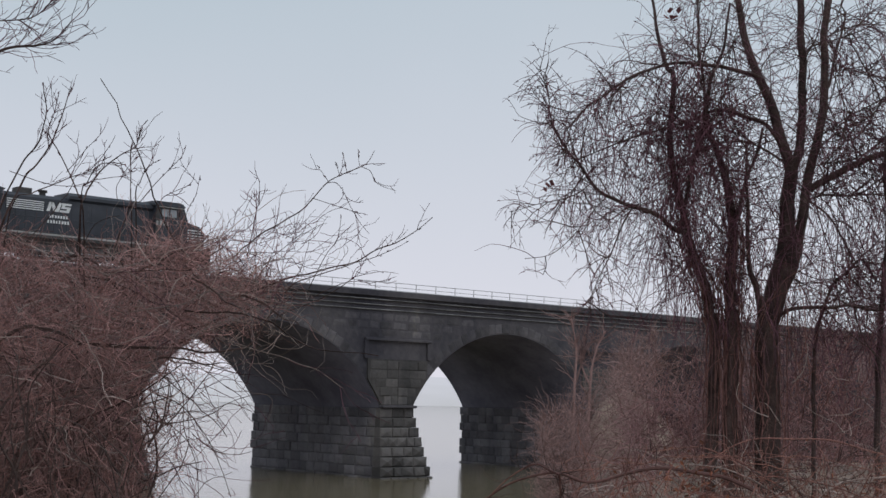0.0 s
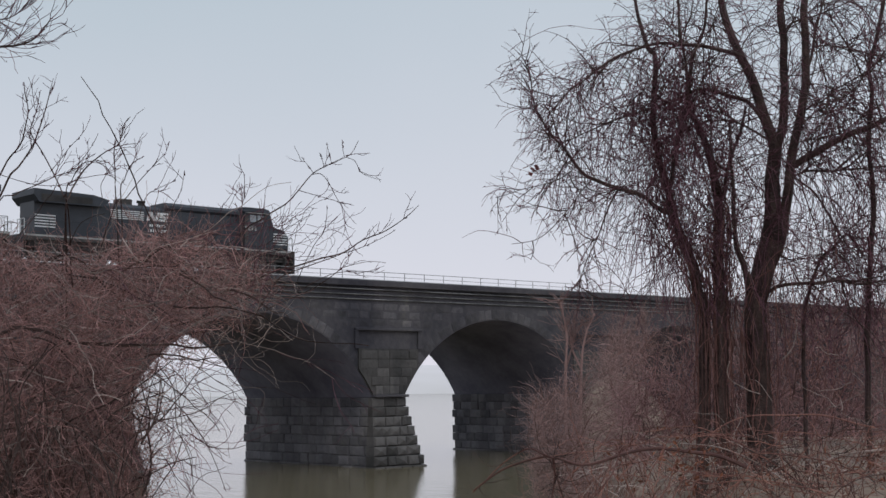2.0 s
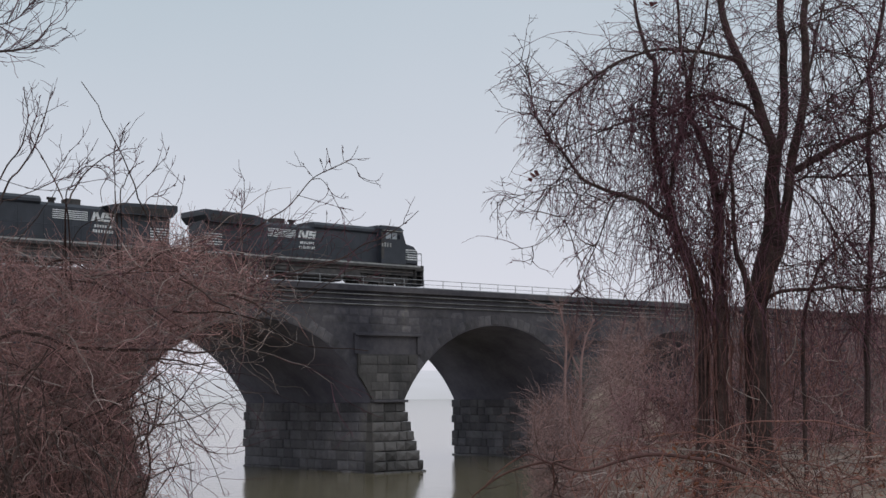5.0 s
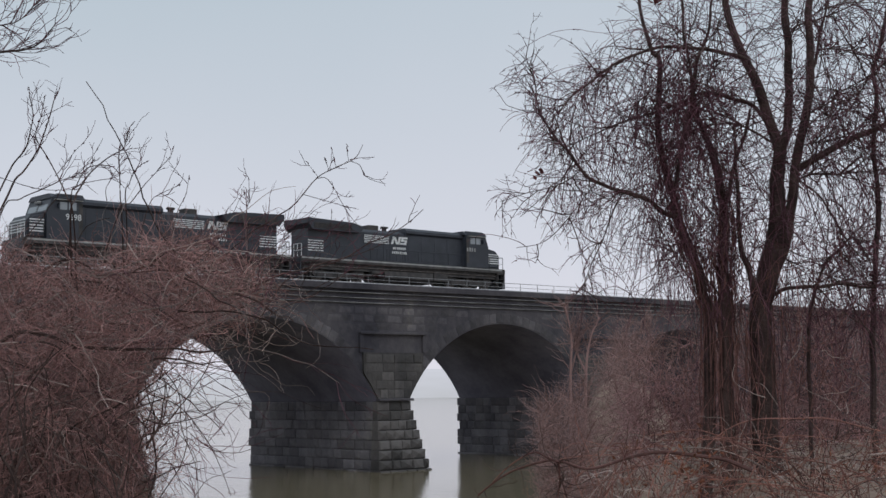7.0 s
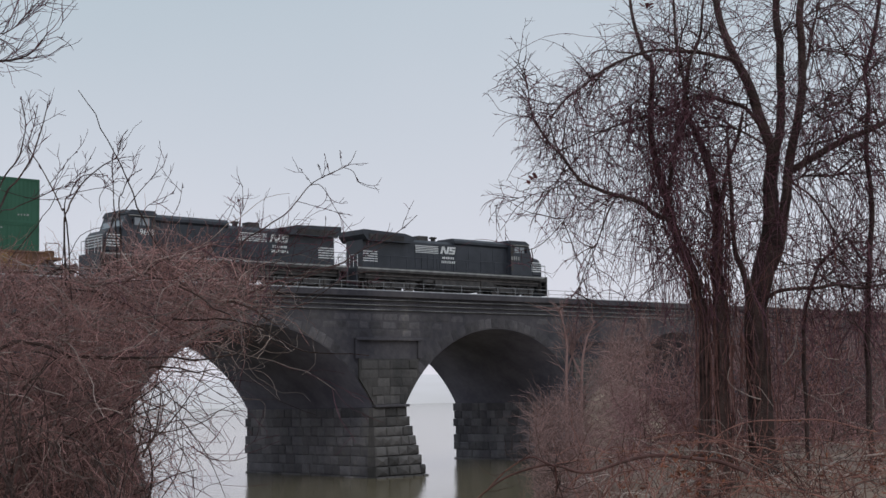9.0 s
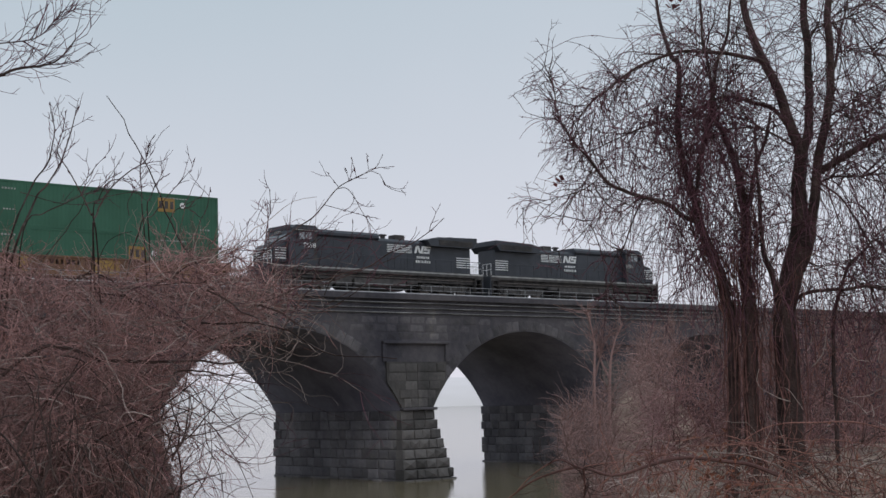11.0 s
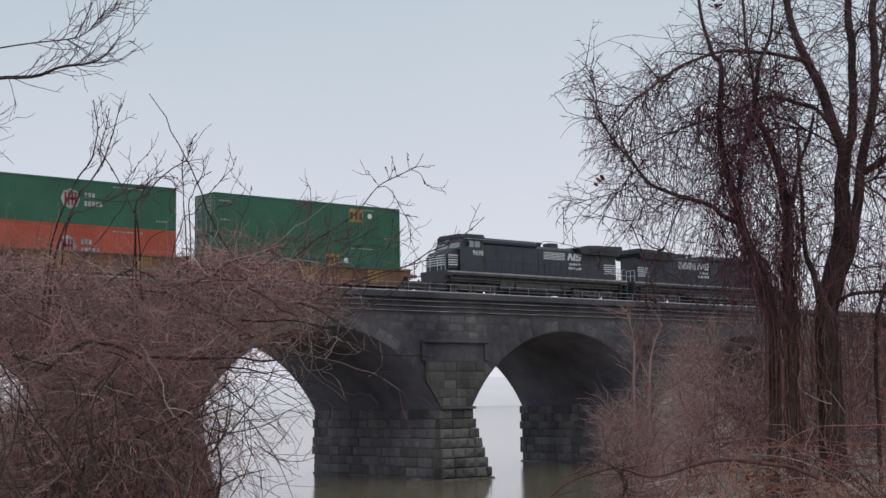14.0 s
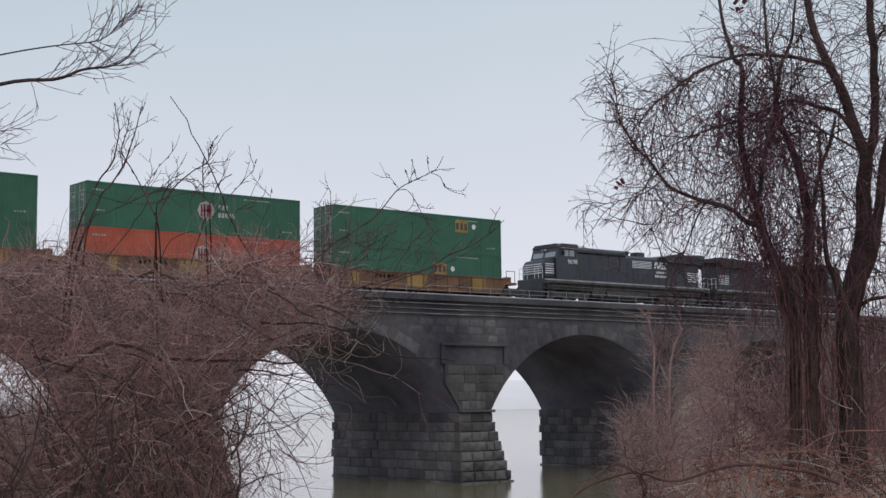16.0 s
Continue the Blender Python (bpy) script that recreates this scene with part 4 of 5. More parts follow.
    add([(3.8, 9.42), (3.98, 9.51), (4.22, 9.51), (4.45, 9.47), (4.68, 9.35)], .009, .004, 0.2, 1.0)
    add([(3.73, 8.77), (3.9, 8.88), (4.08, 9.0), (4.29, 9.11), (4.56, 9.29)], .009, .005, -0.2, 1.2)
    add([(3.66, 8.48), (3.85, 8.52), (4.06, 8.55), (4.3, 8.67), (4.54, 8.87)], .009, .004, 0.3, 1.0)
    add([(3.61, 9.63), (3.73, 9.75), (3.94, 9.83), (4.24, 9.95), (4.48, 10.07)], .012, .006, 0.2, 0.8)
    add([(3.79, 9.18), (3.89, 9.36), (3.96, 9.65), (4.06, 9.89), (4.12, 10.19)], .018, .01, 0.3, 0.9)
    add([(3.69, 4.33), (3.69, 5.08), (3.71, 5.93), (3.75, 6.73), (3.85, 7.02), (3.98, 7.3), (4.13, 7.43), (4.28, 7.56), (4.39, 7.5), (4.48, 7.35)], .026, .008, 0.5, 1.3)
    add([(4.31, 4.32), (4.32, 5.24), (4.34, 5.92), (4.36, 6.49), (4.41, 6.95), (4.46, 7.41), (4.51, 7.93), (4.5, 8.52), (4.56, 9.05), (4.55, 9.3), (4.66, 9.65), (4.77, 10.12)], .036, .02, 0.3, 1.5)
    add([(4.55, 9.3), (4.38, 9.11), (4.19, 8.82), (4.01, 8.73), (3.84, 8.82)], .008, .004, -0.2, 0.9)
    # secondary branches, then drooping twigs
    rng = random.Random(5)
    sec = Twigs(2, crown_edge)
    carriers = []
    for pts, weight in limbs:
        for _ in range(int(15 * weight)):
            t = rng.uniform(.12, 1.0)
            p, d = along(pts, t)
            if p.z < 6.7:
                continue
            way = (d * .8 + random_way(rng, .8)).normalized()
            carriers.append(sec.grow(p, way, rng.uniform(.5, 1.5) * (1 - .6 * t * t), rng.uniform(.0048, .0095), 12, .12, (0, 0, rng.choice((.07, .02, -.10, -.16))), .003, 4))
    sec.give("branch", BARK, tree, kind="stuff")
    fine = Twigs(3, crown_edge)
    for c in carriers:
        for _ in range(4):
            p, d = along(c, rng.uniform(.1, 1.0))
            if rng.random() < .6:
                pts = fine.grow(p, d * .7 + random_way(rng), rng.uniform(.35, 1.1), rng.uniform(.0030, .0044), 13, .10, (0, 0, -.13), .0022)
            else:
                pts = fine.grow(p, d * .9 + random_way(rng), rng.uniform(.25, .75), .0036, 9, .14, (0, 0, .04), .0018)
            for _ in range(2):
                q, e = along(pts, rng.uniform(.2, .9))
                fine.grow(q, e * .9 + random_way(rng), rng.uniform(.1, .45), .0029, 6, .15, (0, 0, -.04), .0016)
            q, e = along(pts, rng.random())
            fine.tube([q, q + random_way(rng) * .01, q + e * .022 + random_way(rng) * .006], .0065, .003, 4)
    # curtains of vine hanging in the crown, and beside the main stem
    for k in range(470):
        if k < 220:
            u, z = rng.gauss(2.35, .24), rng.uniform(7.3, 9.3)
        elif k < 330:
            u, z = rng.gauss(3.0, .24), rng.uniform(6.8, 8.8)
        else:
            u, z = rng.gauss(4.15, .45), rng.uniform(6.7, 8.2)
        fine.grow(spot(u, D + rng.uniform(-.4, .5), z), Vector((0, 0, -.9)) + random_way(rng) * .6, rng.uniform(.5, 1.5), rng.uniform(.0032, .005), 14, .10, (0, 0, -.10), .002)
    for _ in range(860):
        u, z = (rng.gauss(2.55, .33), rng.uniform(7.3, 9.2)) if rng.random() < .78 else (rng.gauss(4.2, .4), rng.uniform(6.6, 7.8))
        fine.grow(spot(u, D + rng.uniform(-.5, .5), z), random_way(rng), rng.uniform(.3, 1.0), rng.uniform(.003, .0046), 12, .22, (0, 0, -.03), .002)
    for pts, weight in limbs:
        for _ in range(int(9 * weight)):
            p, d = along(pts, rng.uniform(.2, .95))
            if p.z < 7.0:
                continue
            fine.grow(p, random_way(rng) + d * .5, rng.uniform(.5, 1.5), rng.uniform(.0034, .0052), 15, .10, (0, 0, -.2), .002)
    fine.give("twig_crown", TWIG, tree, "tangle of fine purple-brown drooping twigs", "stuff")
    vine = Twigs(4)
    # stems that climb close along the trunks
    for which, reach, count in ((0, .17, 26), (15, .10, 34), (17, .12, 40)):
        pts = limbs[which][0]
        for _ in range(count):
            t0 = rng.uniform(0, .35)
            t1 = min(.75, t0 + rng.uniform(.15, .4))
            a0, off, swing = rng.uniform(0, 6.3), rng.uniform(.5, 1.25) * reach, rng.uniform(-2, 2)
            line = []
            for k in range(10):
                p, _d = along(pts, t0 + (t1 - t0) * k / 9)
                ang = a0 + swing * k / 9
                line.append(p + ASIDE * (math.cos(ang) * off) + AHEAD * (math.sin(ang) * off) + Vector((rng.gauss(0, .012), rng.gauss(0, .012), 0)))
            r = rng.uniform(.003, .009)
            vine.tube(smooth_line(line, 2), r, r * .5, 4)
    for _ in range(210):
        u, z = rng.choice((rng.gauss(2.75, .15), rng.gauss(3.05, .15), rng.gauss(3.35, .22), rng.gauss(3.8, .3))), rng.uniform(4.9, 7.3)
        vine.grow(spot(u, D + rng.uniform(-.35, .2), z), Vector((0, 0, 1)) + random_way(rng) * .4, rng.uniform(.3, 1.0), rng.uniform(.003, .006), 10, .12, (0, 0, rng.choice((.0, .06, -.16))), .002)
    for u, z in ((2.19, 9.95), (2.27, 9.98), (.93, 8.24), (.97, 8.18), (1.0, 8.14)):
        for _ in range(3):
            bm = bmesh.new()
            c = spot(u + rng.gauss(0, .025), D - .2 + rng.gauss(0, .03), z + rng.gauss(0, .03))
            tip, side = random_way(rng) * .075, random_way(rng) * .03
            q = [bm.verts.new(p) for p in (c, c + tip * .5 + side, c + tip, c + tip * .5 - side)]
            bm.faces.new((q[0], q[1], q[2]))
            bm.faces.new((q[0], q[2], q[3]))
            bmesh.ops.solidify(bm, geom=bm.faces[:], thickness=.002)
            part("dead_leaf", bm, LEAF, tree, "withered dark red leaf")
    vine.give("vine", VINE, tree, "red-brown vine stems round the trunks", "stuff")
    return tree


def thicket(name, label, seed, count, place, way, length, r, mat, pull=(0, 0, -.04), wander=.22, steps=7):
    """A tangle of many thin stems; place(rng) gives where each begins."""
    tw = Twigs(seed)
    rng = tw.rng
    for _ in range(count):
        p = place(rng)
        if p is None:
            continue
        tw.grow(p, way(rng), rng.uniform(*length), rng.uniform(*r), steps, wander, pull)
    ob = tw.give(name, mat)
    return tagged(ob, label, "brush", kind="stuff")


def open_gap(s, tz):
    """Where the brush thins out before the next arch's opening; slopes seen from the lookout."""
    return s < -.345 and -.008 < tz < .03 - .7 * (s + .388)


def in_undergrowth(rng):
    d = rng.uniform(9.0, 13.5)
    s, tz = rng.uniform(-.47, -.235), rng.uniform(-.11, .012)
    return None if open_gap(s, tz) and rng.random() < .84 else spot(s * d, d, 6.04 + d * tz)


def in_left_mass(rng):
    d = rng.uniform(8.6, 12.5)
    u = rng.uniform(-.46, -.10) * d
    s = u / d
    top = 6.04 + d * (.101 - .012 * math.sin(s * 40) - .02 * max(0, (s + .16) / .06))
    low = 6.04 - d * .09
    z = rng.uniform(low, top)
    tz = (z - 6.04) / d
    edge = -.222 + .8 * min(max(tz, 0.0), .037) + 1.75 * max(0.0, tz - .037)
    if s > edge + min(0.05, rng.expovariate(90)) - .004:
        return None
    if open_gap(s, tz) and rng.random() < .84:
        return None
    return spot(u, d, z)


def left_shrub():
    """The saplings and arching shoots that stand out of the red thicket."""
    shrub = thing("shrub", "bare budding shrub with long arching shoots against the sky", "shrub")
    D = 9.5
    rng = random.Random(22)
    limbs = []
    def add(line, r0, r1, lean, n):
        tw = Twigs(21)
        limbs.append((limb(tw, line, D, r0 * .75, r1 * .8, lean, 5, 2.2 if r0 > .0045 else 0), n))
        tw.give("stem", BARK, shrub)
    add([(-3.23, 6.24), (-3.16, 7.1), (-3.01, 7.5), (-2.93, 7.61), (-2.85, 7.77), (-2.79, 7.96), (-2.76, 8.12), (-2.74, 8.2)], .013, .003, 0.2, 9)
    add([(-3.27, 6.24), (-3.18, 7.18), (-3.01, 7.58), (-2.91, 7.73), (-2.88, 7.87), (-2.86, 7.99), (-2.88, 8.11), (-2.89, 8.19)], .01, .003, 0, 8)
    add([(-3.12, 6.55), (-3.09, 7.29), (-2.95, 7.42), (-2.81, 7.49), (-2.7, 7.56), (-2.62, 7.6), (-2.52, 7.7), (-2.46, 7.8), (-2.44, 7.87)], .007, .0022, 0.3, 8)
    add([(-2.5, 6.38), (-2.57, 7.28), (-2.6, 7.38), (-2.66, 7.52), (-2.74, 7.68), (-2.8, 7.77), (-2.82, 7.84), (-2.78, 7.96), (-2.75, 8.1)], .008, .003, -0.1, 8)
    add([(-2.54, 6.23), (-2.59, 7.16), (-2.57, 7.4), (-2.55, 7.47), (-2.5, 7.56), (-2.44, 7.62), (-2.34, 7.69), (-2.25, 7.74), (-2.23, 7.79), (-2.21, 7.89), (-2.17, 7.95)], .01, .003, 0.1, 9)
    add([(-2.61, 6.38), (-2.58, 7.32), (-2.54, 7.48), (-2.48, 7.58), (-2.42, 7.61), (-2.34, 7.61), (-2.26, 7.59), (-2.21, 7.54)], .006, .0022, -0.2, 4)
    add([(-2.21, 6.37), (-2.23, 7.28), (-2.25, 7.51), (-2.26, 7.67), (-2.25, 7.75)], .007, .003, 0, 4)
    add([(-2.17, 6.53), (-2.21, 7.33), (-2.2, 7.51), (-2.18, 7.59), (-2.14, 7.65), (-2.1, 7.68)], .007, .0025, 0.2, 5)
    add([(-2.42, 6.69), (-2.27, 7.26), (-2.17, 7.37), (-2.07, 7.51), (-1.97, 7.63), (-1.91, 7.7), (-1.89, 7.77)], .006, .002, 0.1, 3)
    add([(-2.13, 7.04), (-2.03, 7.34), (-1.95, 7.41), (-1.83, 7.48), (-1.79, 7.56)], .004, .002, -0.1, 3)
    add([(-1.91, 6.99), (-1.85, 7.29), (-1.8, 7.42), (-1.78, 7.57)], .004, .002, 0.1, 1)
    add([(-2.7, 7.56), (-2.64, 7.64), (-2.56, 7.74), (-2.5, 7.79)], .004, .002, 0, 2)
    add([(-2.52, 7.51), (-2.4, 7.54), (-2.32, 7.54), (-2.26, 7.49)], .0035, .002, 0.2, 2)
    add([(-2.34, 7.37), (-2.36, 7.46), (-2.34, 7.52), (-2.33, 7.55), (-2.35, 7.63), (-2.38, 7.67)], .0035, .002, 0.1, 1)
    add([(-3.09, 7.55), (-2.81, 7.49), (-2.6, 7.51)], .004, .002, 0.3, 5)
    add([(-1.41, 6.98), (-1.36, 7.29), (-1.34, 7.37), (-1.35, 7.51), (-1.38, 7.53)], .0042, .002, 0, 2)
    add([(-1.35, 7.06), (-1.37, 7.3), (-1.39, 7.37), (-1.42, 7.45)], .004, .002, 0.2, 4)
    add([(-1.52, 6.98), (-1.29, 7.17), (-1.13, 7.27), (-1.05, 7.32), (-0.97, 7.4), (-0.87, 7.51), (-0.75, 7.57), (-0.63, 7.63), (-0.58, 7.68), (-0.55, 7.76)], .008, .0025, 0, 3)
    add([(-0.63, 7.63), (-0.57, 7.61), (-0.54, 7.55), (-0.5, 7.52), (-0.4, 7.49)], .0035, .002, 0.1, 1)
    add([(-0.88, 7.5), (-0.81, 7.5), (-0.75, 7.44), (-0.7, 7.34), (-0.64, 7.24), (-0.56, 7.15)], .004, .002, -0.1, 3)
    add([(-0.98, 7.4), (-0.87, 7.37), (-0.76, 7.34), (-0.64, 7.31)], .0035, .002, 0.1, 2)
    add([(-0.87, 7.51), (-0.9, 7.55), (-0.95, 7.61)], .003, .002, 0, 1)
    add([(-0.79, 7.55), (-0.81, 7.6), (-0.84, 7.66)], .003, .002, 0.1, 0)
    add([(-0.73, 7.57), (-0.75, 7.63), (-0.77, 7.72)], .003, .002, 0, 0)
    add([(-0.64, 7.63), (-0.65, 7.67), (-0.66, 7.74)], .003, .002, 0, 0)
    add([(-1.72, 6.6), (-1.17, 6.82), (-0.98, 6.87), (-0.82, 6.92), (-0.66, 6.96), (-0.52, 7.04), (-0.39, 7.08), (-0.27, 7.14), (-0.19, 7.19), (-0.12, 7.25)], .009, .003, -0.2, 5)
    add([(-0.7, 6.96), (-0.55, 7.0), (-0.41, 7.06), (-0.31, 7.12)], .004, .002, 0.1, 1)
    add([(-0.98, 6.77), (-0.86, 7.03), (-0.8, 7.12), (-0.77, 7.28)], .004, .002, 0, 2)
    add([(-1.18, 6.58), (-0.82, 6.75), (-0.7, 6.85), (-0.66, 6.88), (-0.51, 6.91), (-0.38, 6.9)], .005, .002, 0.2, 3)
    add([(-0.98, 6.7), (-0.76, 6.81), (-0.63, 6.84), (-0.51, 6.84), (-0.39, 6.88)], .004, .002, 0.1, 2)
    fine = Twigs(23)
    for pts, n in limbs:
        for _ in range(n):
            p, d = along(pts, rng.uniform(.35, .88))
            c = fine.grow(p, d * 1.3 + random_way(rng, .5) * .8, rng.uniform(.06, .25), .0027, 8, .13, (0, 0, .05), .0016)
            for _ in range(2):
                q, e = along(c, rng.uniform(.3, .9))
                fine.grow(q, e + random_way(rng, .5) * .8, rng.uniform(.04, .12), .0022, 5, .15, (0, 0, .04), .0014)
        for _ in range(3 + n // 2):
            q, e = along(pts, rng.uniform(.4, 1))
            fine.tube([q, q + random_way(rng) * .010, q + random_way(rng) * .006 + e * .02], .0048, .002, 4)
    for _ in range(75):
        p = spot(rng.gauss(-1.23, .24), D + rng.uniform(-.4, .4), rng.gauss(7.07, .11))
        c = fine.grow(p, ASIDE * rng.uniform(-.2, 1) + Vector((0, 0, rng.uniform(-.2, .9))), rng.uniform(.12, .38), .0022, 9, .2, (0, 0, .02), .0014)
        q, e = along(c, rng.uniform(.3, .8))
        fine.grow(q, e + random_way(rng, .5) * .8, rng.uniform(.05, .15), .0018, 5, .2, (0, 0, .02), .0013)
    fine.give("shoot", TWIG, shrub, "thin twigs with small buds", "stuff")
    return shrub


def high_branches():
    """Twigs of a tree outside the view that reach in at the upper corner."""
    tree = thing("tree", "bare overhanging twigs of a neighbouring bank tree", "tree")
    rng = random.Random(32)
    mains = [Twigs(31) for _ in range(3)]
    lines = [limb(mains[0], [(-5.6, 1.0), (-5.4, 6.0), (-4.6, 7.9), (-3.7, 8.2), (-3.16, 8.25), (-2.97, 8.31), (-2.78, 8.33), (-2.67, 8.38), (-2.57, 8.52)], 9, .022, .003, 0, 5),
             limb(mains[1], [(-4.6, 7.9), (-3.9, 8.35), (-3.3, 8.5), (-2.9, 8.55), (-2.72, 8.75)], 9, .008, .003, .2, 5),
             limb(mains[2], [(-4.6, 7.6), (-4.0, 7.7), (-3.8, 7.85), (-3.72, 8.0)], 9, .008, .003, .4, 5)]
    for tw in mains:
        tw.give("branch", BARK, tree)
    fine = Twigs(33)
    for pts in lines:
        for _ in range(30):
            p, d = along(pts, rng.uniform(.45, 1.0))
            c = fine.grow(p, d + random_way(rng, .5) * .8, rng.uniform(.12, .4), .003, 6, .15, (0, 0, .06), .0016)
            for _ in range(2):
                q, e = along(c, rng.uniform(.3, .95))
                fine.grow(q, e + random_way(rng, .5) * .7, rng.uniform(.05, .2), .0024, 4, .2, (0, 0, .05), .0015)
    fine.give("twig", TWIG, tree, kind="stuff")
    return tree


def boughs():
    """The larger bent boughs and pale canes that cross the thicket and lean out over the water."""
    bush = thing("shrub", "bent boughs and pale canes leaning out of the thicket", "shrub")
    rng = random.Random(35)
    fine = Twigs(36)
    def add(line, r0, r1, mat):
        tw = Twigs(34)
        pts = limb(tw, line, 9.0 + rng.uniform(-.3, .2), r0, r1, rng.uniform(-.3, .3), 5)
        tw.give("bough" if mat is BARK else "cane", mat, bush)
        for _ in range(4):
            p, d = along(pts, rng.uniform(.25, 1))
            c = fine.grow(p, d + random_way(rng, .5) * .8, rng.uniform(.12, .5), .0024, 10, .16, (0, 0, rng.choice((.05, -.06))), .0016)
            q, e = along(c, rng.uniform(.3, .9))
            fine.grow(q, e + random_way(rng, .5) * .8, rng.uniform(.06, .25), .0019, 6, .18, (0, 0, .02), .0014)
    add([(-3.04, 6.26), (-2.79, 6.44), (-2.58, 6.43), (-2.41, 6.36), (-2.26, 6.34), (-2.09, 6.32), (-1.91, 6.32), (-1.75, 6.33), (-1.6, 6.31), (-1.42, 6.34), (-1.31, 6.38), (-1.17, 6.59), (-1.07, 6.75), (-0.93, 6.82), (-0.68, 6.91)], .013, .003, BARK)
    add([(-2.68, 6.4), (-2.53, 6.35), (-2.38, 6.18), (-2.26, 6.06), (-2.08, 5.96), (-1.86, 5.85), (-1.67, 5.87), (-1.52, 5.92), (-1.42, 5.98), (-1.27, 5.92)], .007, .002, BARK)
    add([(-1.42, 6.39), (-1.28, 6.33), (-1.1, 6.28), (-0.98, 6.23), (-0.84, 6.19), (-0.68, 6.09)], .004, .002, PALETWIG)
    add([(-2.02, 6.54), (-1.79, 6.58), (-1.67, 6.61), (-1.54, 6.68), (-1.43, 6.66), (-1.28, 6.61), (-1.17, 6.53), (-1.13, 6.42)], .0045, .002, PALETWIG)
    add([(-1.8, 6.69), (-1.65, 6.65), (-1.54, 6.74), (-1.48, 6.87), (-1.35, 6.94), (-1.17, 6.92)], .004, .002, PALETWIG)
    add([(-1.68, 6.39), (-1.5, 6.48), (-1.35, 6.5), (-1.22, 6.48), (-1.13, 6.57), (-1.14, 6.71), (-1.17, 6.83)], .004, .002, PALETWIG)
    add([(-2.32, 6.84), (-2.17, 6.77), (-2.06, 6.8), (-1.94, 6.73), (-1.87, 6.6)], .004, .002, PALETWIG)
    add([(-2.06, 7.02), (-1.93, 6.87), (-1.83, 6.95), (-1.65, 6.98), (-1.43, 7.04)], .004, .002, PALETWIG)
    add([(-1.68, 5.77), (-1.53, 5.66), (-1.39, 5.64), (-1.28, 5.67)], .003, .0018, BARK)
    add([(-1.86, 6.03), (-1.68, 5.95), (-1.53, 5.78), (-1.42, 5.58), (-1.35, 5.4)], .004, .0018, BARK)
    add([(-1.83, 6.17), (-1.72, 6.02), (-1.68, 5.8), (-1.61, 5.59), (-1.57, 5.37)], .004, .002, BARK)
    add([(-1.72, 6.24), (-1.57, 6.17), (-1.42, 6.06), (-1.31, 6.05)], .003, .0016, BARK)
    add([(-2.77, 5.31), (-2.74, 5.67), (-2.63, 5.89), (-2.49, 6.03), (-2.34, 6.07)], .012, .006, BARK)
    add([(-2.19, 5.31), (-2.23, 5.59), (-2.16, 5.81), (-2.01, 5.95), (-1.79, 6.02)], .01, .004, BARK)
    add([(-2.48, 5.31), (-2.45, 5.67), (-2.52, 5.96), (-2.67, 6.18)], .011, .005, BARK)
    add([(-1.97, 5.3), (-1.92, 5.55), (-1.97, 5.77), (-2.12, 5.92)], .01, .004, BARK)
    # twigs that droop before the open arch
    for _ in range(46):
        p = spot(rng.uniform(-2.1, -1.55), 9.0 + rng.uniform(-.3, .3), rng.uniform(5.45, 6.25))
        c = fine.grow(p, ASIDE * rng.uniform(.2, 1) + Vector((0, 0, rng.uniform(-.8, .5))), rng.uniform(.2, .65), rng.uniform(.0016, .0027), 12, .14, (0, 0, rng.choice((-.10, -.04, .05))), .0014)
        if c[-1].dot(ASIDE) < -1.4:
            q, e = along(c, rng.uniform(.4, .9))
            fine.grow(q, e + random_way(rng, .5) * .6, rng.uniform(.08, .25), .002, 6, .15, (0, 0, -.03), .0013)
    fine.give("twig", TWIG, bush, kind="stuff")
    return bush


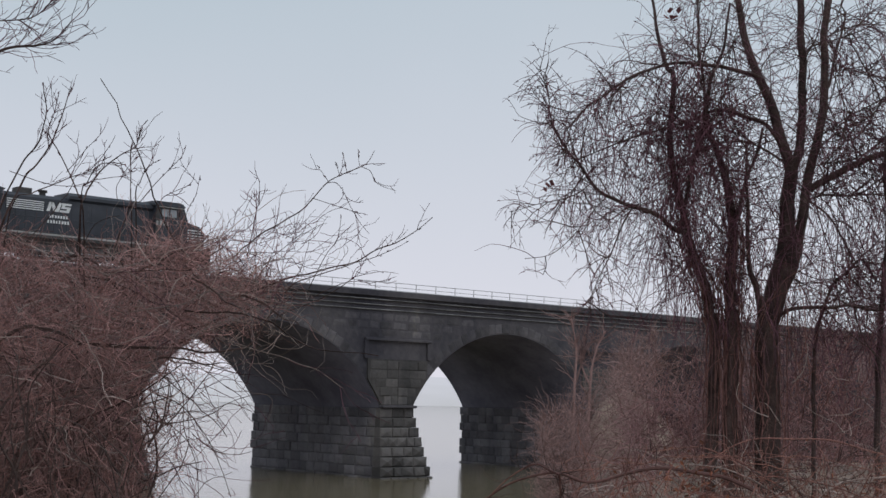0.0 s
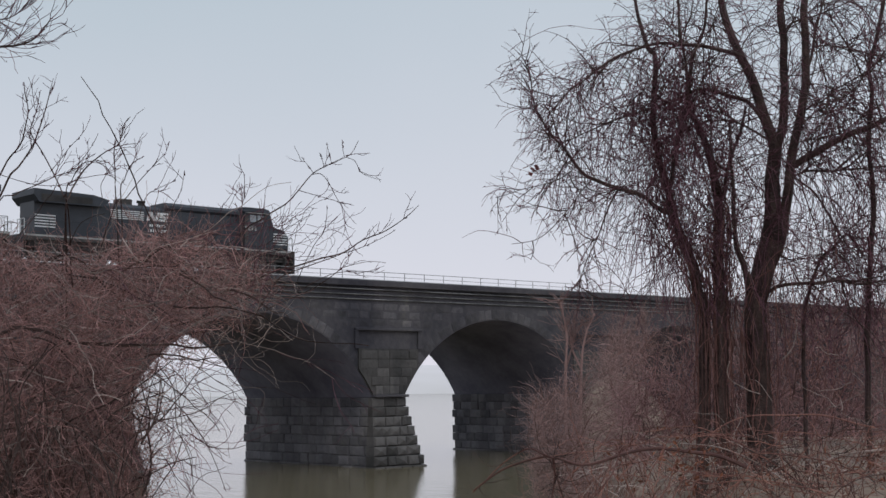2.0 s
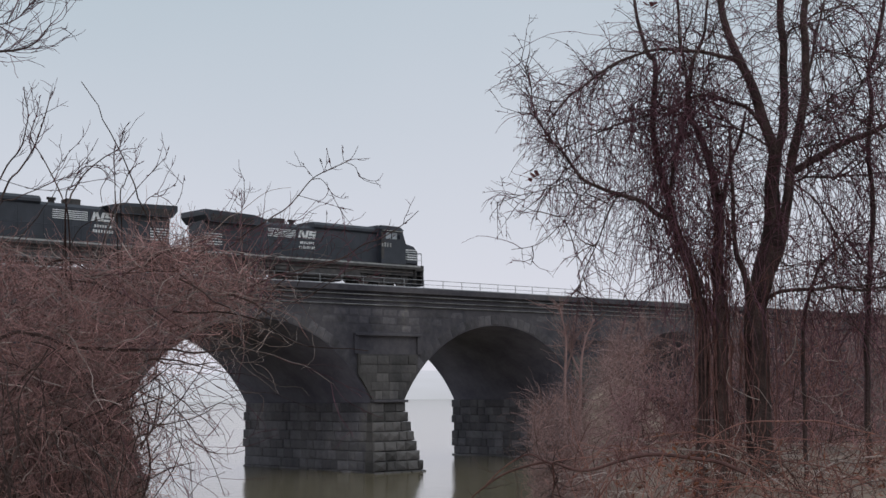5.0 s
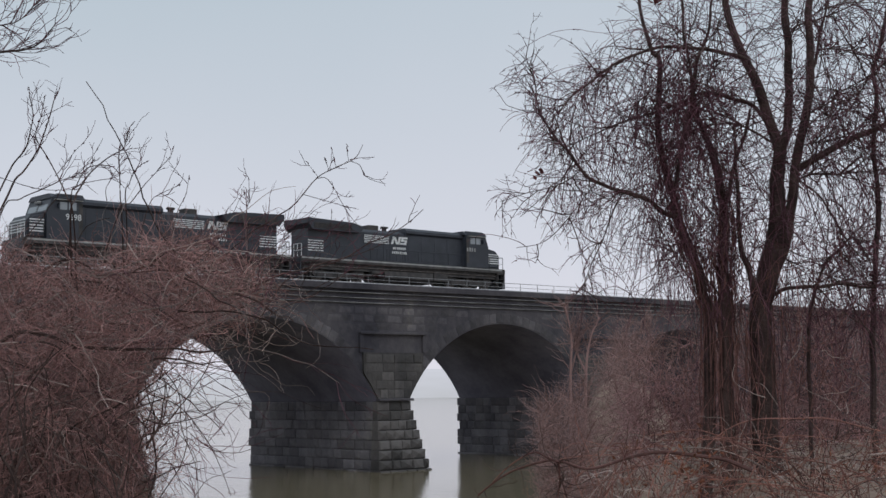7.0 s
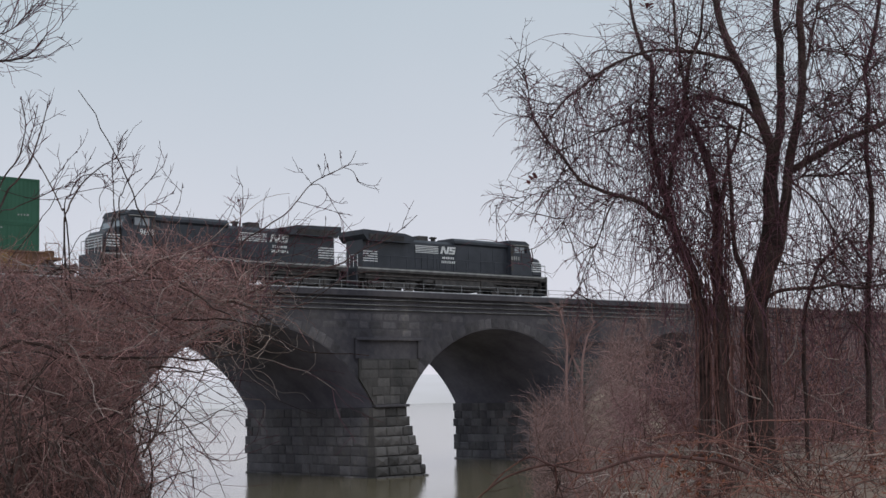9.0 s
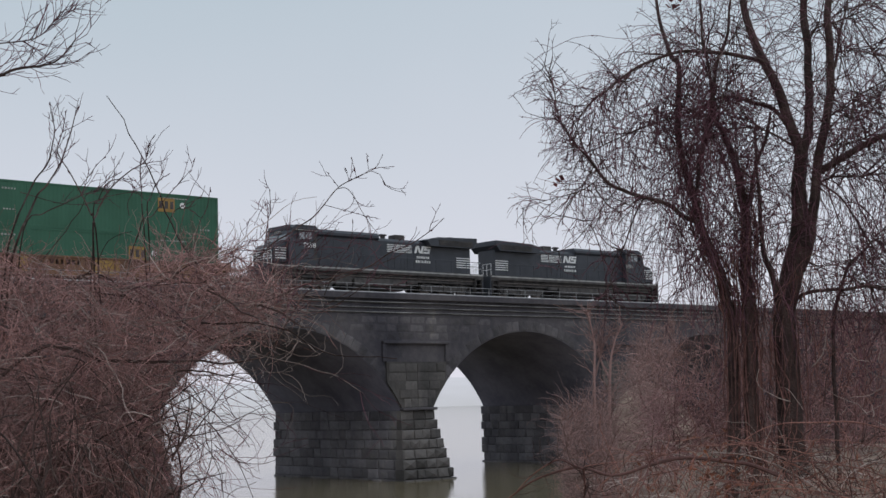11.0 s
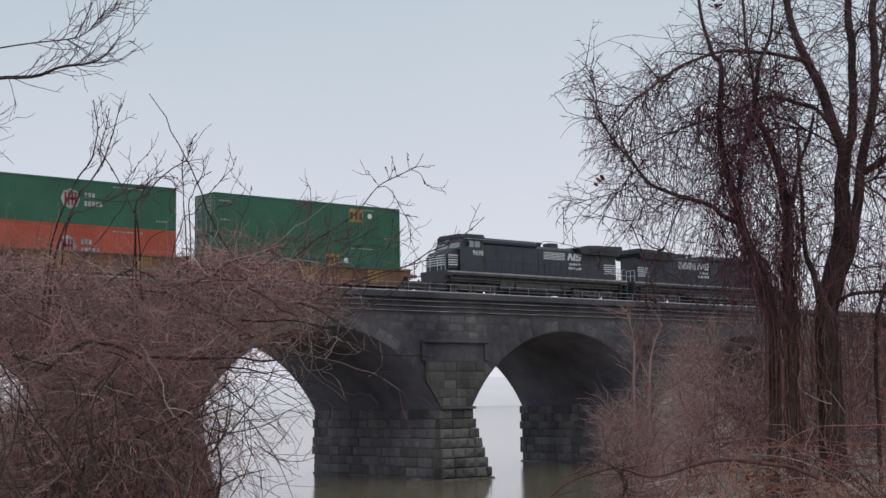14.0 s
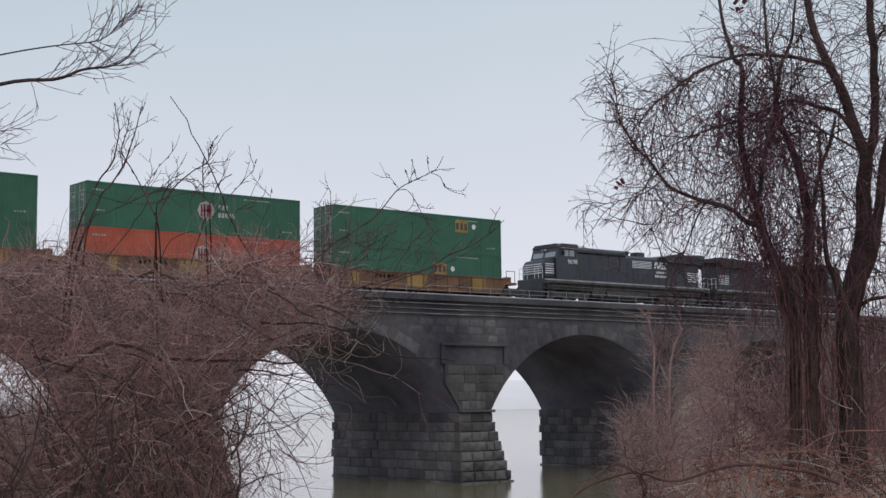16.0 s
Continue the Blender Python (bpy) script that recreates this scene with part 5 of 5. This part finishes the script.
def brambles():
    """The fallen bough and arching canes low on the bank, before the vine tree."""
    heap = thing("bramble", "arching bramble canes and a fallen bough on the bank", "brush")
    rng = random.Random(42)
    side = Twigs(40)
    def add(line, r0, r1, mat):
        tw = Twigs(44)
        pts = limb(tw, line, 9.0 + rng.uniform(-.2, .2), r0, r1, rng.uniform(-.3, .3), 6)
        tw.give("bough" if mat is BARK else "cane", VINE if mat is BARK else PALETWIG if rng.random() < .4 else BRAMBLE, heap)
        for _ in range(16):
            p, d = along(pts, rng.random())
            c = side.grow(p, d * rng.choice((-.6, .6)) + random_way(rng), rng.uniform(.06, .3), .003, 6, .25, (0, 0, .03), .0015)
    add([(0.2, 5.35), (0.26, 5.4), (0.4, 5.49), (0.55, 5.54), (0.71, 5.56), (0.91, 5.52), (1.13, 5.58), (1.32, 5.62), (1.46, 5.62), (1.72, 5.58), (1.93, 5.5)], .005, .013, BARK)
    add([(0.29, 5.43), (0.42, 5.55), (0.55, 5.62), (0.64, 5.58), (0.71, 5.56)], .004, .007, BARK)
    add([(0.81, 5.27), (0.76, 5.41), (0.71, 5.55)], .004, .006, BARK)
    add([(0.71, 5.27), (0.72, 5.45), (0.7, 5.57)], .004, .006, BARK)
    add([(1.32, 5.73), (1.55, 5.76), (1.69, 5.74), (1.83, 5.68), (2.01, 5.61), (2.3, 5.43), (2.4, 5.28)], .003, .006, BRAMBLE)
    add([(1.65, 5.61), (1.83, 5.74), (2.06, 5.81), (2.39, 5.82), (2.6, 5.79), (2.89, 5.72)], .003, .006, BRAMBLE)
    add([(2.4, 5.28), (2.42, 5.39), (2.52, 5.49), (2.67, 5.55), (2.92, 5.57)], .004, .007, BRAMBLE)
    add([(1.78, 5.25), (1.9, 5.5), (2.08, 5.57), (2.3, 5.57), (2.52, 5.52), (2.81, 5.4)], .003, .005, BRAMBLE)
    add([(1.54, 5.65), (1.72, 5.63), (1.94, 5.56), (2.11, 5.45), (2.29, 5.28)], .003, .005, BRAMBLE)
    add([(1.53, 5.42), (1.71, 5.39), (1.97, 5.4), (2.22, 5.38), (2.47, 5.32)], .003, .005, BRAMBLE)
    add([(1.98, 5.83), (2.09, 5.77), (2.16, 5.64), (2.33, 5.46), (2.4, 5.32)], .003, .004, BRAMBLE)
    add([(2.41, 5.64), (2.51, 5.66), (2.64, 5.71), (2.78, 5.72)], .002, .004, BRAMBLE)
    side.give("twig", BARK, heap, kind="stuff")
    tw = Twigs(41)
    for _ in range(60):
        d = rng.uniform(7.5, 12.5)
        s = rng.uniform(.16, .37) if rng.random() < .8 else rng.uniform(.09, .2)
        top = 6.04 + d * (rng.uniform(-.085, -.035) + .10 * max(0, s - .22))
        u = s * d
        span = rng.uniform(.3, .9) * rng.choice((-1, 1))
        a, b, c = spot(u - span * .6, d, top - rng.uniform(.3, .8)), spot(u, d, top), spot(u + span, d + rng.uniform(-.4, .4), top - rng.uniform(-.1, .3))
        pts = smooth_line([a, a.lerp(b, .6) + Vector((0, 0, rng.uniform(-.05, .15))), b, c], 6)
        pts = [p + Vector(noise.noise_vector(p * 6.0)) * .04 for p in pts]
        tw.tube(pts, rng.uniform(.003, .0055), .002, 4)
        for _ in range(6):
            p, d2 = along(pts, rng.uniform(.15, 1))
            tw.grow(p, d2 * .7 + random_way(rng), rng.uniform(.08, .35), .0030, 7, .3, (0, 0, .03), .0016)
    # upright shoots out of the litter
    for _ in range(430):
        d = rng.uniform(8.5, 15.0)
        s = rng.uniform(.085, .38)
        z = 6.04 + d * (rng.uniform(-.10, -.062) + .12 * max(0, s - .24))
        tw.grow(spot(s * d, d, z), random_way(rng, .6) * .6 + Vector((0, 0, .8)), rng.uniform(.12, .5), rng.uniform(.0024, .004), 7, .14, (0, 0, .02), .0015)
    tagged(tw.give("brush", BRAMBLE), "rust-red bramble shoots standing out of pale litter", "brush", kind="stuff")
    dry = Twigs(43)
    for _ in range(420):
        d = rng.uniform(9.5, 16)
        s = rng.uniform(.10, .37)
        dry.grow(spot(s * d, d, 6.04 + d * (rng.uniform(-.085, -.055) + .08 * max(0, s - .24))), ASIDE * rng.choice((-1, 1)) * .7 + random_way(rng, .5) * .8 + Vector((0, 0, .5)), rng.uniform(.15, .6), rng.uniform(.0024, .0045), 8, .2, (0, 0, -.07))
    tagged(dry.give("dry_canes", PALETWIG), "tan dry canes lying among the brambles", "brush", kind="stuff")
    # snags: pale broken stems behind the tree
    snag = Twigs(45)
    for _ in range(40):
        d = rng.uniform(12.8, 15.5)
        s = rng.uniform(.17, .37)
        snag.grow(spot(s * d, d, 6.04 + d * rng.uniform(-.05, .03)), Vector((0, 0, .7)) + random_way(rng) * .9, rng.uniform(.2, .6), rng.uniform(.003, .007), 9, .22, (0, 0, 0), .003, 5)
    tagged(snag.give("broken_stems", PALETWIG), "pale broken stems leaning in the bank brush", "brush", kind="stuff")
    leaves = Twigs(46)
    for _ in range(300):
        d = rng.uniform(8.5, 10.5)
        s = rng.choice((rng.gauss(.175, .018), rng.gauss(.33, .02), rng.uniform(.12, .38)))
        c = spot(s * d, d, 6.04 + d * min(-.02, rng.gauss(-.062, .013)))
        w, h = random_way(rng) * .012, random_way(rng) * .022
        k = len(leaves.v)
        up = w.cross(h).normalized() * .003
        leaves.v += [tuple(c - h), tuple(c + w + up), tuple(c + h), tuple(c - w + up), tuple(c - up)]
        leaves.f += [(k, k + 1, k + 4), (k + 1, k + 2, k + 4), (k + 2, k + 3, k + 4), (k + 3, k, k + 4), (k, k + 3, k + 2, k + 1)]
    tagged(leaves.give("dead_leaves", RUSTLEAF), "rust-orange dead leaves caught in the brambles", "leaves", kind="stuff")
    return heap


def any_way(rng):
    return random_way(rng, .7) + Vector((0, 0, .15))


def far_brush_place(rng):
    d = rng.uniform(38, 62)
    s = rng.uniform(.066, .34) if rng.random() < .62 else rng.uniform(.066, .15)
    top = 6.04 + d * (.066 * ease(.066, .16, s) - .012)
    z = 2.0 + max(.4, top - 2.0) * rng.random() ** 1.15
    if noise.noise((s * 42, z * .55, d * .09)) < rng.uniform(-.4, .22):
        return None
    return spot(s * d, d, z)


def bank_brush_place(rng):
    d = rng.uniform(15, 20)
    s = rng.uniform(.13, .40)
    top = -.01 + .06 * ease(.13, .24, s)
    return spot(s * d, d, 6.04 + d * (-.055 + (top + .055) * rng.random() ** 1.3))


def shore_sapling(line, fork, seed):
    """A thin grey-barked young tree on the low shore, before the bridge."""
    tree = thing("sapling", "thin grey-brown bare sapling on the low shore", "tree", "saplings before the bridge")
    tw, rng = Twigs(seed), random.Random(seed)
    pts = limb(tw, line, 55, .075, .02, 0, 6)
    tw.give("trunk", FARTWIG, tree)
    tw = Twigs(seed + 1)
    pts2 = limb(tw, fork, 55, .05, .015, .5, 5)
    tw.give("limb", FARTWIG, tree)
    fine = Twigs(seed + 2)
    for base in (pts, pts2):
        for _ in range(30):
            p, d = along(base, rng.uniform(.4, 1))
            c = fine.grow(p, d + random_way(rng), rng.uniform(.5, 1.6), .014, 7, .2, (0, 0, .04), .006)
            q, e = along(c, .5)
            fine.grow(q, e + random_way(rng), rng.uniform(.3, .9), .009, 6, .2, (0, 0, .04), .005)
    fine.give("twig", FARTWIG, tree, kind="stuff")
    return tree


shore_sapling([(4.9, 2.0), (4.98, 6.2), (5.05, 8.0), (4.8, 9.4)], [(5.0, 6.6), (5.3, 7.6), (5.45, 8.6)], 61)
shore_sapling([(5.5, 2.0), (5.6, 6.4), (5.8, 7.9), (6.2, 8.8)], [(5.62, 6.6), (5.3, 7.4), (5.25, 8.2)], 71)
shore_sapling([(7.6, 2.0), (7.5, 6.2), (7.2, 7.4), (7.3, 8.4)], [(7.48, 6.2), (7.9, 7.2), (8.3, 7.6)], 81)
vine_tree()
left_shrub()
high_branches()
boughs()
thicket("thicket", "dense red-brown tangle of bare shrub twigs on the bank", 51, 18500, in_left_mass, any_way, (.15, .55), (.0016, .0034), REDTWIG, (0, 0, -.02), .30, 8)
thicket("dry_canes", "pale tan dry canes woven through the thicket", 52, 750, in_left_mass, lambda r: ASIDE * r.choice((-1, 1)) + random_way(r, .5) * .7 + Vector((0, 0, .2)), (.25, .9), (.0022, .0045), PALETWIG, (0, 0, -.03), .22, 11)
thicket("undergrowth", "dark grey-brown undergrowth at the thicket's foot", 54, 10500, in_undergrowth, any_way, (.2, .6), (.0016, .0034), DUNTWIG, (0, 0, -.02), .24)
thicket("upright_stems", "dark upright stems rising from the thicket's foot", 57, 200, lambda r: (lambda d: spot(r.uniform(-.46, -.21) * d, d, 6.04 + d * r.uniform(-.13, -.03)))(r.uniform(8.2, 10.5)), lambda r: Vector((0, 0, 1)) + random_way(r, .5) * .55, (.3, 1.1), (.004, .010), BARK, (0, 0, .0), .15, 12)
thicket("arching_stems", "dark bent stems arching through the thicket", 55, 190, in_left_mass, lambda r: ASIDE * r.choice((-1, 1, 1)) + random_way(r, .5) * .6 + Vector((0, 0, .15)), (.5, 1.5), (.004, .009), BARK, (0, 0, -.03), .16, 14)
thicket("overhanging_canes", "pale bare canes reaching out of the thicket over the river", 56, 64, lambda r: (lambda d: spot(r.uniform(-.19, -.125) * d, d, 6.04 + d * r.uniform(.02, .085)))(r.uniform(8.7, 9.6)), lambda r: ASIDE + random_way(r, .5) * .9 + Vector((0, 0, .1)), (.25, .75), (.0016, .0030), PALETWIG, (0, 0, .01), .32, 13)
brambles()
thicket("bank_brush", "dark purple-brown leafless brush behind the bank tree", 58, 3400, bank_brush_place, lambda r: random_way(r, .7) + Vector((0, 0, .6)), (.25, .9), (.003, .006), DUSKTWIG, (0, 0, .0), .24)
thicket("far_brush", "grey-brown leafless brush on the low shore beside the bridge", 53, 19000, far_brush_place, lambda r: random_way(r, .7) + Vector((0, 0, .7)), (.4, 1.4), (.005, .011), FARTWIG, (0, 0, .02), .3)

# ---- stones of the nearest piers and arches ----
for i in (-1, 0, 1):
    pier_base(i)
for i in (-1, 0):
    arch_ring(i)
    spandrel_blocks(i)

# ---- what moves: the train crosses at a steady pace, held for a moment half way ----
HEAD = [(0.0, 52.25), (0.5, 54.45), (2.5, 62.63), (4.5, 71.22), (7.0, 81.95), (8.0, 86.22), (8.37, 87.80), (9.3, 87.80), (9.4, 92.20), (10.0, 94.75), (12.5, 105.46), (13.5, 109.48), (14.5, 113.68), (15.0, 115.68), (16.0, 119.84)]


def head_at(t):
    for (t0, x0), (t1, x1) in zip(HEAD, HEAD[1:]):
        if t <= t1:
            return x0 + (x1 - x0) * (t - t0) / (t1 - t0)
    return HEAD[-1][1]


def motions():
    times = sorted({round(k * 0.5, 2) for k in range(33)} | {8.2, 8.37, 8.7, 9.3, 9.4, 9.7})
    for ob, m in rolling:
        walk(ob, [(t, Matrix.Translation((head_at(t), 0, 0)) @ m) for t in times])
    steps = [round(k * 0.1, 2) for k in range(161)]
    for ob, x, r in wheelsets:
        back = 1 if ob.parent is not trail else -1
        rows, spin, last = [], 0.0, head_at(0)
        for t in steps:
            spin += min(head_at(t) - last, 0.6)
            last = head_at(t)
            rows.append((t, pose(x, 0, r, 0, math.degrees(back * spin / r) % 360, 0)))
        walk(ob, rows)


motions()
